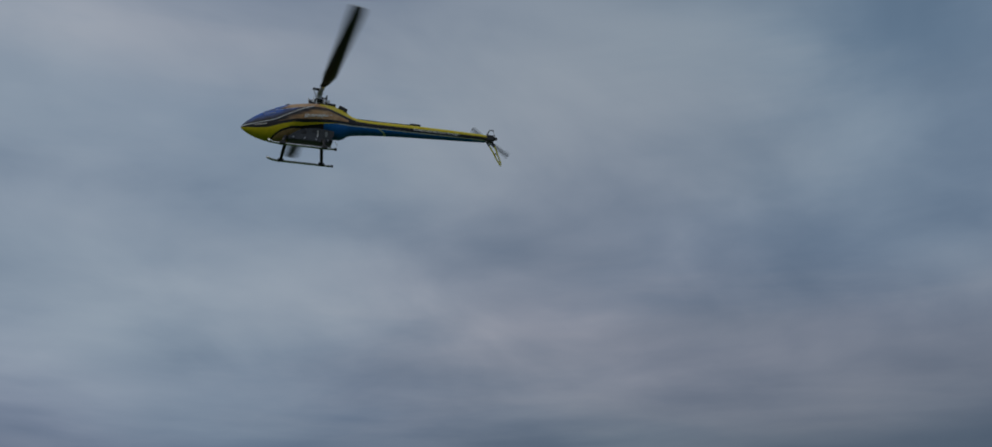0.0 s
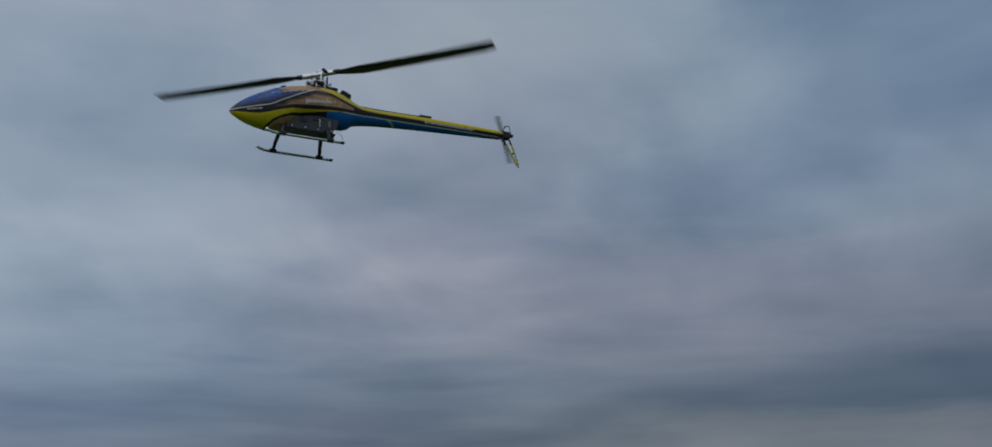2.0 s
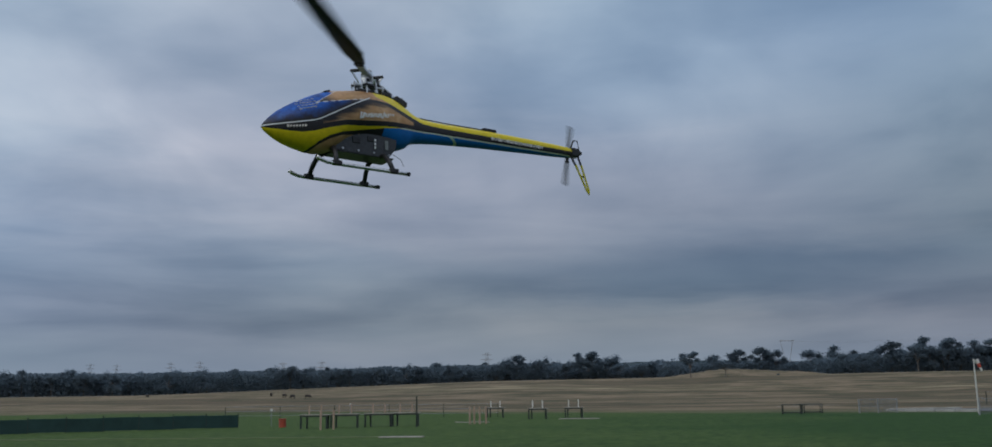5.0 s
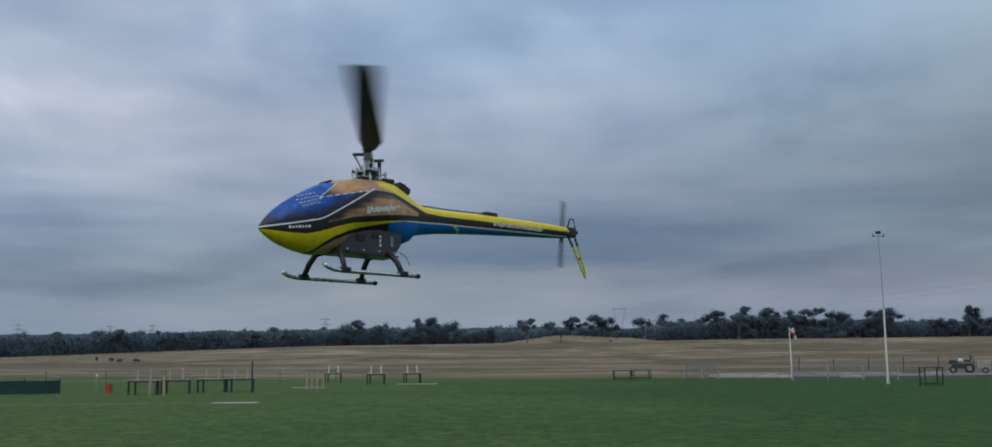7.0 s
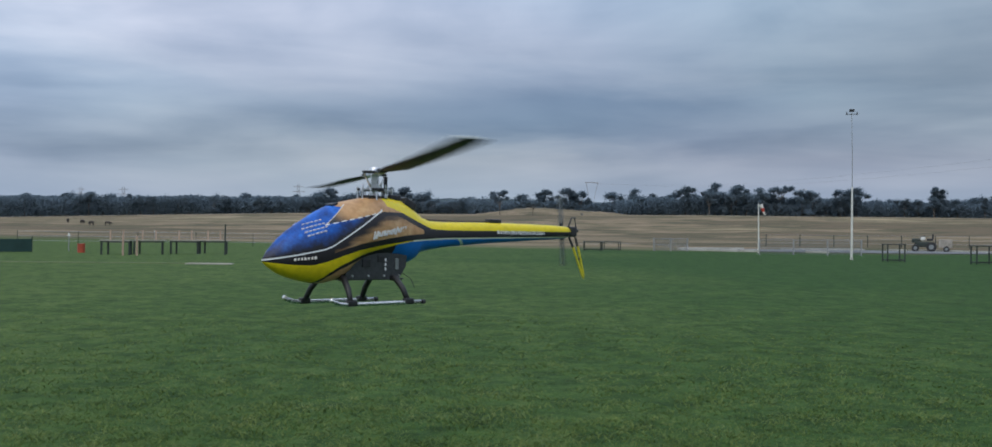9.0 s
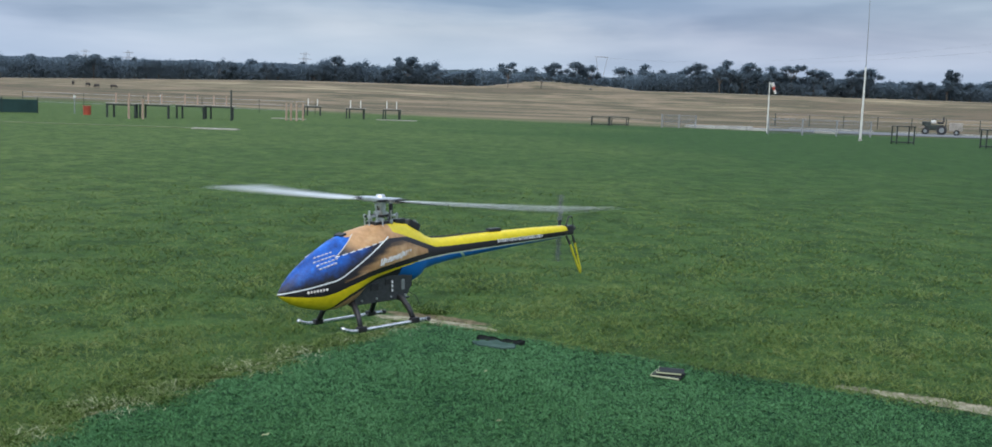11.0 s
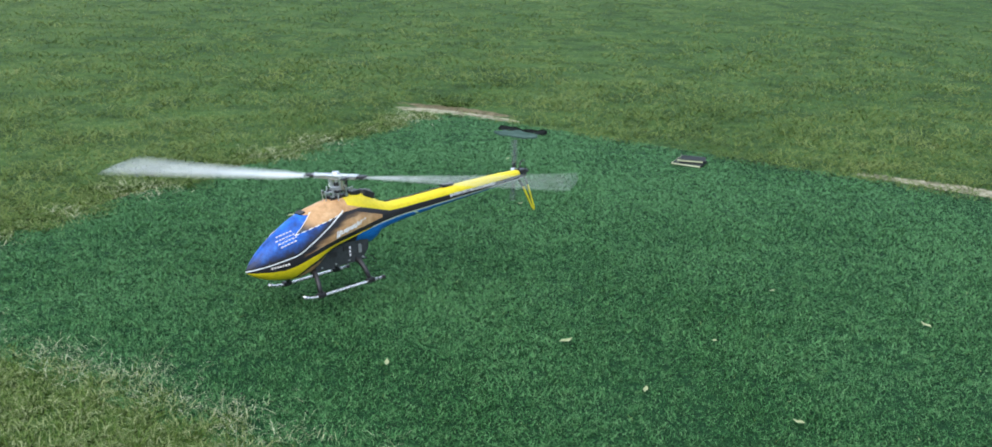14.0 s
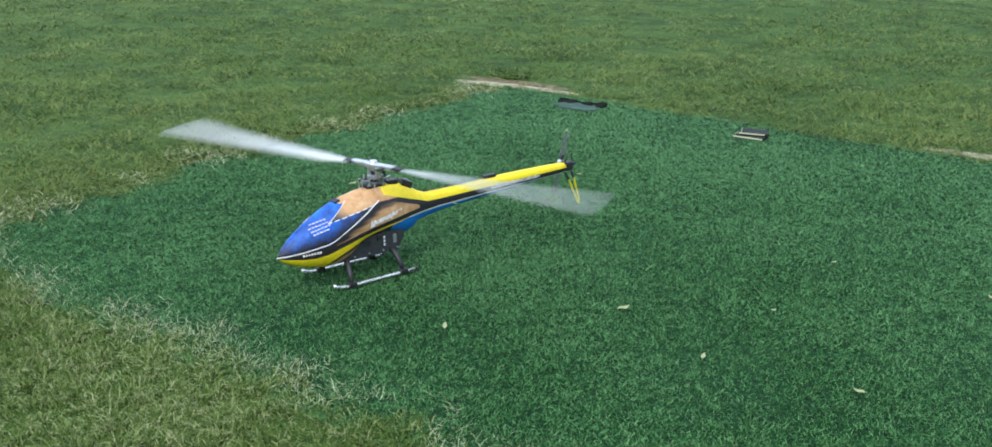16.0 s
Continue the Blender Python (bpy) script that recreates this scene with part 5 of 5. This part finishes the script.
def mower():
    """Ride-on mower with a pale box behind."""
    m = thing("ride_on_mower", "dark ride-on mower with a pale grass box", "mower", at(23.15, 96.0, turn=-24))
    m.scale = (1.25, 1.25, 1.3)
    part("body", box((-0.35, 0, 0.50), (1.0, 0.7, 0.36), 0.06), MAT_TABLE, m)
    part("hood", box((-0.75, 0, 0.74), (0.55, 0.5, 0.28), 0.06), MAT_TABLE, m)
    part("seat", box((0.15, 0, 0.82), (0.42, 0.45, 0.14), 0.04), MAT_BLACK, m)
    part("seat_back", box((0.34, 0, 1.02), (0.10, 0.45, 0.36), 0.04), MAT_BLACK, m)
    part("steering_wheel", tube([(-0.32, 0, 0.98), (-0.34, 0, 1.02)], 0.19, 14), MAT_BLACK, m)
    part("column", tube([(-0.48, 0, 0.7), (-0.34, 0, 1.0)], 0.03, 8), MAT_BLACK, m)
    part("grass_box", box((1.15, 0, 0.56), (0.85, 0.75, 0.55), 0.05), MAT_PLANK, m, "pale grass box")
    part("cover", box((-0.30, -0.1, 0.88), (0.30, 0.4, 0.20), 0.05), MAT_WHITE_POST, m, "white bag on the bonnet")
    for x, r in ((-0.78, 0.24), (0.25, 0.33), (1.2, 0.2)):
        for y in (-0.42, 0.42):
            w = part("wheel", tube([(x, y - 0.09, r), (x, y + 0.09, r)], r, 18), MAT_BLACK, m)
            part("rim", tube([(x, y - 0.095, r), (x, y + 0.095, r)], r * 0.5, 12), MAT_GREY, w)


def cow(m):
    c = thing("cow", "dark cow grazing in the dry paddock", "cow", m, group="cattle")
    part("body", box((0, 0, 1.0), (1.5, 0.6, 0.7), 0.2), MAT_COW, c, "", True)
    part("neck", box((0.85, 0, 0.95), (0.5, 0.32, 0.4), 0.12, pose(0, 0, 0, 0, 35)), MAT_COW, c, "", True)
    part("head", box((1.12, 0, 0.62), (0.45, 0.26, 0.28), 0.09, pose(0, 0, 0, 0, 50)), MAT_COW, c, "", True)
    for x in (-0.6, 0.55):
        for y in (-0.2, 0.2):
            part("leg", tube([(x, y, 0), (x, y, 0.8)], 0.07, 8, 0.1), MAT_COW, c)
    part("tail", tube([(-0.74, 0, 1.2), (-0.82, 0, 0.6)], 0.03, 6), MAT_COW, c)
    return c


def cattle():
    c = cow(at(-22.2, 350, turn=75))
    for az, d, t in ((-22.9, 370, 100), (-21.75, 330, 160), (-20.95, 325, 15), (-29.3, 420, 100)):
        copy_thing(c, at(az, d, turn=t))


club_things()
fences()
mower()
cattle()


# ---- trees ----
def tree_meshes(seed, h, spread, style):
    """Trunk with limbs, and a crown of many leaf sprays with gaps."""
    rng = random.Random(seed)
    bm = bmesh.new()
    fork = h * {"gum": 0.42, "round": 0.25, "bush": 0.12, "umbrella": 0.55, "pine": 0.2}[style]
    base_r = h * 0.022
    lean = rng.uniform(-0.05, 0.05) * h
    add_tube(bm, [(0, 0, -0.3), (lean * 0.4, 0, fork * 0.5), (lean, 0, fork)], base_r, 7, base_r * 0.7)
    blobs = []
    n = {"gum": 9, "round": 11, "bush": 8, "umbrella": 8, "pine": 9}[style]
    for i in range(n):
        a = i * 2.4 + rng.uniform(-0.4, 0.4)
        if style == "umbrella":
            z, rr = h * rng.uniform(0.80, 0.95), spread * rng.uniform(0.2, 1.0)
        elif style == "gum":
            z, rr = h * rng.uniform(0.58, 0.95), spread * rng.uniform(0.15, 0.9)
        elif style == "pine":
            z = h * (0.3 + 0.66 * i / n)
            rr = spread * (1.0 - i / n) * rng.uniform(0.3, 0.8)
        else:
            z, rr = h * rng.uniform(0.25, 0.88), spread * rng.uniform(0.1, 0.85)
        p = Vector((lean + rr * math.cos(a), rr * math.sin(a), z))
        blobs.append((p, spread * rng.uniform(0.38, 0.62) * (0.7 if style == "umbrella" else 1.0)))
        add_tube(bm, [(lean, 0, fork * rng.uniform(0.8, 1.0)), (lean + (p.x - lean) * 0.5, p.y * 0.5, fork + (z - fork) * 0.62), p], base_r * 0.45, 5, base_r * 0.12)
    trunk = mesh_of(bm, "trunk", MAT_BARK)
    V, F = [], []
    for p, r in blobs:
        for _ in range(130):
            d = Vector((rng.gauss(0, 1), rng.gauss(0, 1), rng.gauss(0, 1))).normalized() * r * rng.uniform(0.35, 1.08)
            d.z *= 0.62 if style in ("gum", "umbrella") else 0.85
            c = p + d
            s = h * rng.uniform(0.014, 0.034)
            u = Vector((rng.gauss(0, 1), rng.gauss(0, 1), rng.gauss(0, 0.7))).normalized()
            w = u.orthogonal().normalized()
            k = len(V)
            V += [c - u * s, c + w * s * 0.7, c + u * s * 1.2, c - w * s * 0.7 + u * s * 0.2]
            F.append((k, k + 1, k + 2, k + 3))
        # inner sprays keep the heart of each clump dark
        for _ in range(26):
            d = Vector((rng.gauss(0, 1), rng.gauss(0, 1), rng.gauss(0, 1))).normalized() * r * rng.uniform(0.0, 0.6)
            d.z *= 0.62
            c, s = p + d, r * rng.uniform(0.25, 0.45)
            u = Vector((rng.gauss(0, 1), rng.gauss(0, 1), rng.gauss(0, 0.8))).normalized()
            w = u.orthogonal().normalized()
            k = len(V)
            V += [c - u * s, c + w * s * 0.8, c + u * s, c - w * s * 0.8]
            F.append((k, k + 1, k + 2, k + 3))
    crown = bpy.data.meshes.new("crown")
    crown.from_pydata([tuple(v) for v in V], [], F)
    crown.materials.append(MAT_HAZED_LEAF)
    return trunk, crown


def make_tree(trunk, crown, label, m, group=""):
    t = thing("tree", label, "tree", m, group)
    part("trunk", trunk, None, t)
    part("crown", crown, None, t)
    return t


# height of the tree belt over the eye, in degrees, by heading
CREST_AZ = [-46, -33, -27.5, -23.4, -20.5, -16.6, -13.6, -10.9, -8, -3.5, -1.4, 1.6, 4.7, 7.3, 8.8, 11.3, 14, 16.3, 18, 20.2, 22.7, 24.3, 40]
CREST = [1.62, 1.64, 1.64, 1.71, 1.75, 1.85, 1.91, 1.90, 2.0, 1.96, 1.96, 2.0, 2.1, 2.05, 2.22, 2.30, 2.32, 2.22, 2.2, 2.08, 2.02, 2.04, 2.06]


def woods():
    rng = random.Random(5)
    kinds = {}
    for style, h, sp in (("gum", 9.5, 3.4), ("round", 7.5, 3.6), ("bush", 4.2, 3.0), ("umbrella", 10.0, 3.6), ("pine", 10.5, 2.4)):
        kinds[style] = [make_tree(*tree_meshes(hash_ * 7 + len(style), h, sp, style), "dark grey-green " + {"gum": "spreading gum tree", "round": "dense rounded tree", "bush": "low bushy tree", "umbrella": "flat-topped gum tree", "pine": "narrow tall tree"}[style] + " in the far tree line", at(-60 + 6 * hash_ + len(style), 575), "tree line") for hash_ in (1, 2, 3)]

    def put(style, az, d, scale):
        src = rng.choice(kinds[style])
        x, y = d * math.sin(radians(az)), d * math.cos(radians(az))
        t = copy_thing(src, pose(x, y, ground_z(x, y) - 0.2, 0, 0, rng.uniform(0, 360)))
        t.scale = (scale * rng.uniform(0.9, 1.15), scale * rng.uniform(0.9, 1.15), scale)
        return t

    # the belt: height of its crest over the eye, in degrees, by heading
    az = -40.0
    while az < 36:
        d = 582 + rng.uniform(-15, 15)
        x, y = d * math.sin(radians(az)), d * math.cos(radians(az))
        want = 1.45 + d * math.tan(radians(float(np.interp(az, CREST_AZ, CREST)))) - ground_z(x, y)
        open_hill = -1.5 < az < 7.0
        k = rng.uniform(0.82, 1.0)
        style = rng.choices(["gum", "round", "bush", "pine"], [2, 7, 1, 0.4])[0]
        base = {"gum": 9.5, "round": 7.5, "bush": 4.2, "pine": 10.5}[style]
        if style == "bush":
            k *= 0.7
        put(style, az, d + (80 if open_hill else 0), max(0.35, want * k / base))
        az += rng.uniform(0.48, 0.78)
    # crest trees that stand out above the belt
    for az, style, top in ((-22.4, "round", 1.75), (-10.1, "round", 2.09), (-9.4, "gum", 2.26), (-8.2, "round", 2.08), (-5.85, "gum", 2.28), (-5.15, "gum", 2.31), (-4.3, "round", 2.2), (1.4, "round", 2.07), (2.75, "gum", 2.27), (3.95, "gum", 2.43),
                           (4.85, "gum", 2.24), (6.6, "round", 2.22), (7.9, "gum", 2.37), (10.65, "gum", 2.50), (12.25, "gum", 2.70), (13.4, "gum", 2.58), (13.95, "pine", 2.5), (14.75, "gum", 2.45), (15.75, "umbrella", 2.56), (16.85, "gum", 2.32),
                           (17.45, "gum", 2.32), (19.05, "gum", 2.38), (19.65, "gum", 2.43), (23.5, "pine", 2.6), (23.7, "gum", 2.35)):
        d = 660 if -1.5 < az < 8 else 580
        x, y = d * math.sin(radians(az)), d * math.cos(radians(az))
        want = 1.45 + d * math.tan(radians(top)) - ground_z(x, y)
        put(style, az, d, want / {"gum": 9.5, "round": 7.5, "umbrella": 9.8, "pine": 10.5}[style])
    # single trees standing out in the paddock
    for az, d, style, top in ((0.25, 502, "gum", 2.25), (2.1, 490, "umbrella", 1.58), (-26.3, 466, "bush", 0.9), (-12.0, 576, "bush", 1.15), (-7.6, 568, "bush", 1.1), (4.9, 502, "bush", 1.0), (17.3, 502, "bush", 1.3), (16.6, 505, "bush", 1.2), (-15.6, 578, "bush", 1.0)):
        x, y = d * math.sin(radians(az)), d * math.cos(radians(az))
        want = 1.45 + d * math.tan(radians(top)) - ground_z(x, y)
        t = put(style, az, d, max(0.3, want / {"umbrella": 9.8, "bush": 4.2, "gum": 9.5}[style]))
        if style == "umbrella":
            t.scale.x, t.scale.y = 1.7 * t.scale.x, 1.7 * t.scale.y
        t["label"] = "lone dark gum tree on a bare trunk in dry grass" if style in ("umbrella", "gum") else "low dark bush in the dry paddock"
        t["group"] = "paddock trees"


def far_land():
    """Scrub at the foot of the belt, a bare rise behind it and wooded hills."""
    rng = np.random.default_rng(8)
    n = 190000
    az = np.radians(rng.uniform(-42, 38, n))
    d = rng.uniform(572, 630, n)
    deg = np.degrees(az)
    d = np.where((deg > -1.2) & (deg < 6.8), d + 75, d)
    xy = np.stack([d * np.sin(az), d * np.cos(az)], 1)
    z = np.array([ground_z(x, y) for x, y in xy])
    crest = np.array([1.45 + dd * math.tan(radians(float(np.interp(aa, CREST_AZ, CREST)))) for aa, dd in zip(deg, d)]) - z
    lump = np.array([0.66 + 0.34 * noise.noise((x * 0.04, y * 0.015, 2.0)) + 0.20 * noise.noise((x * 0.13, y * 0.05, 5.0)) for x, y in xy])
    c = np.concatenate([xy, (z + rng.random(n) ** 0.75 * crest * np.where(deg < -8, 0.80 + 0.3 * (lump - 0.66), lump))[:, None]], 1)
    u = rng.normal(size=(n, 3))
    u /= np.linalg.norm(u, axis=1)[:, None]
    w = np.cross(u, rng.normal(size=(n, 3)))
    w /= np.linalg.norm(w, axis=1)[:, None]
    r = rng.uniform(0.35, 0.85, n)[:, None]
    V = np.stack([c - u * r, c + w * r * 0.8, c + u * r * 1.1, c - w * r * 0.7], 1)
    me = bpy.data.meshes.new("scrub")
    me.vertices.add(n * 4)
    me.vertices.foreach_set("co", V.reshape(-1))
    me.loops.add(n * 4)
    me.loops.foreach_set("vertex_index", np.arange(n * 4, dtype=np.int32))
    me.polygons.add(n)
    me.polygons.foreach_set("loop_start", np.arange(0, n * 4, 4, dtype=np.int32))
    me.materials.append(MAT_HAZED_LEAF)
    me.update(calc_edges=True)
    tagged(new("scrub", me), "dark dense woodland filling the far tree belt", "scrub", kind="stuff")

    def rise(name, az0, az1, d, top_deg, depth, mat, label, seed):
        bm = bmesh.new()
        n_ = 180
        g_ = []
        for i in range(n_ + 1):
            s = i / n_
            a = radians(az0 + (az1 - az0) * s)
            env = math.sin(math.pi * s) ** 0.45
            h = (1.45 + d * math.tan(radians(top_deg))) * env * (1 + 0.10 * noise.noise((s * 4, seed, 0)) + 0.03 * noise.noise((s * 40, seed, 3)) + 0.03 * noise.noise((s * 150, seed, 7)))
            row = []
            for j, (dd, f) in enumerate(((-depth, 0.0), (-depth * 0.5, 0.62), (0, 1.0), (depth, 0.0))):
                x, y = (d + dd) * math.sin(a), (d + dd) * math.cos(a)
                row.append(bm.verts.new((x, y, ground_z(x, y) - 1 + max(0.0, (h - ground_z(x, y) + 1)) * f)))
            g_.append(row)
        for i in range(n_):
            for j in range(3):
                bm.faces.new((g_[i][j], g_[i + 1][j], g_[i + 1][j + 1], g_[i][j + 1]))
        bmesh.ops.recalc_face_normals(bm, faces=bm.faces)
        solid(name, bm, mat, label, "hill", kind="structure", smooth=True)

    rise("paddock_rise", -3.0, 9.5, 630, 1.27, 165, MAT_GROUND, "bare dry grass rise behind the trees", 2.0)
    rise("hill", -58, 8, 1500, 1.5, 250, MAT_HAZED_HILL, "low wooded hill on the horizon", 4.0)
    rise("hill", -26, 20, 1700, 1.75, 250, MAT_HAZED_HILL, "low wooded hill on the horizon", 9.0)
    rise("hill", -2, 58, 1600, 1.75, 250, MAT_HAZED_HILL, "low wooded hill on the horizon", 6.0)


def pylon(h, kind):
    """Lattice power pylon."""
    m = thing("pylon", "grey steel lattice power pylon far off", "pylon", group="pylons")
    w = h * 0.075
    if kind == "y":
        for s in (1, -1):
            part("leg", tube([(s * w * 0.9, 0, 0), (s * w * 0.35, 0, h * 0.48)], 0.32, 4), MAT_WIRE, m)
            part("fork", tube([(s * w * 0.35, 0, h * 0.48), (s * w * 1.75, 0, h)], 0.32, 4), MAT_WIRE, m)
        part("cross_arm", tube([(-w * 2.0, 0, h), (w * 2.0, 0, h)], 0.34, 4), MAT_WIRE, m)
    else:
        for s in (1, -1):
            part("leg", tube([(s * w, 0, 0), (s * w * 0.25, 0, h)], 0.32, 4), MAT_WIRE, m)
        for k, a in enumerate((0.72, 0.84, 0.95)):
            part("cross_arm", tube([(-w * (2.2 - 0.4 * k), 0, h * a), (w * (2.2 - 0.4 * k), 0, h * a)], 0.30, 4), MAT_WIRE, m)
    bm = bmesh.new()
    for k in range(7):
        z0, z1 = h * 0.13 * k, h * 0.13 * (k + 1)
        if z1 > h * (0.55 if kind == "y" else 0.95):
            break
        f = lambda z: w * (1 - 0.7 * z / h)
        add_tube(bm, [(-f(z0), 0, z0), (f(z1), 0, z1)], 0.12, 4)
        add_tube(bm, [(f(z0), 0, z0), (-f(z1), 0, z1)], 0.12, 4)
    part("lattice", bm, MAT_WIRE, m)
    return m


def power_line():
    y = pylon(46, "y")
    d = 1050
    y.matrix_world = pose(d * math.sin(radians(5.43)), d * math.cos(radians(5.43)), 1.45 + d * math.tan(radians(2.75)) - 46)
    p = pylon(46, "t")
    first = True
    for az, top, dd in ((-11.03, 2.42, 1050), (-22.3, 2.0, 1230), (-20.2, 2.05, 1140), (-26.7, 2.05, 1350), (-28.2, 2.0, 1425), (-30.9, 1.9, 1500), (-32.2, 1.95, 1500), (16.9, 2.5, 1200), (19.2, 2.45, 1245)):
        m = pose(dd * math.sin(radians(az)), dd * math.cos(radians(az)), 1.45 + dd * math.tan(radians(top)) - 46, 0, 0, -az)
        if first:
            p.matrix_world, first = m, False
        else:
            copy_thing(p, m)
    for k in range(2):
        bm = bmesh.new()
        a = Vector((1050 * math.sin(radians(5.43)), 1050 * math.cos(radians(5.43)), 1.45 + 1050 * math.tan(radians(2.72))))
        b = Vector((500 * math.sin(radians(33)), 500 * math.cos(radians(33)), 1.45 + 500 * math.tan(radians(4.2 + 0.5 * k))))
        add_tube(bm, [a.lerp(b, s / 12) - Vector((0, 0, 9 * math.sin(math.pi * s / 12))) for s in range(13)], 0.035, 4)
        solid("power_cable", bm, MAT_WIRE, "thin sagging power cable", "cable", group="cables")


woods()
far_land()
power_line()


# ---- what moves ----
def motions():
    walk(helicopter, [(t, pose(*p)) for t, *p in HELI_ROWS])
    # the rotor turns clockwise: slowly stepped in the first half, faster once low
    turn, rows, last = ROTOR_TURN[0], [], ROTOR_TURN[0]
    for i in range(len(ROTOR_TURN) - 1):
        nominal = -343.0 if i < 19 else -1243.0
        step = ROTOR_TURN[i + 1] - ROTOR_TURN[i]
        step += 180.0 * round((nominal - step) / 180.0)
        for k in range(15):
            rows.append(((i * 15 + k) / FPS, turn + step * k / 15))
        turn += step
    rows.append((16.0, turn))
    # the disc leans a little to the left as the model settles
    lean = lambda t: float(np.interp(t, [0, 9, 11, 13.5, 14.5, 16], [0.0, 0.3, -0.8, -1.4, -1.8, -4.0]))
    walk(main_rotor, [(t, pose(0, 0, ROTOR_Z, lean(t), 0, 0) @ pose(0, 0, 0, 0, 0, a)) for t, a in rows])
    # the tail rotor goes round about six times as fast
    turn, rows = TAIL_TURN[0], []
    for i in range(len(TAIL_TURN) - 1):
        step = TAIL_TURN[i + 1] - TAIL_TURN[i]
        step += 180.0 * round((1065.0 - step) / 180.0)
        for k in range(15):
            rows.append(((i * 15 + k) / FPS, turn + step * k / 15))
        turn += step
    rows.append((16.0, turn))
    walk(tail_rotor, [(t, pose(*TAIL, 0, a, 0)) for t, a in rows])


motions()
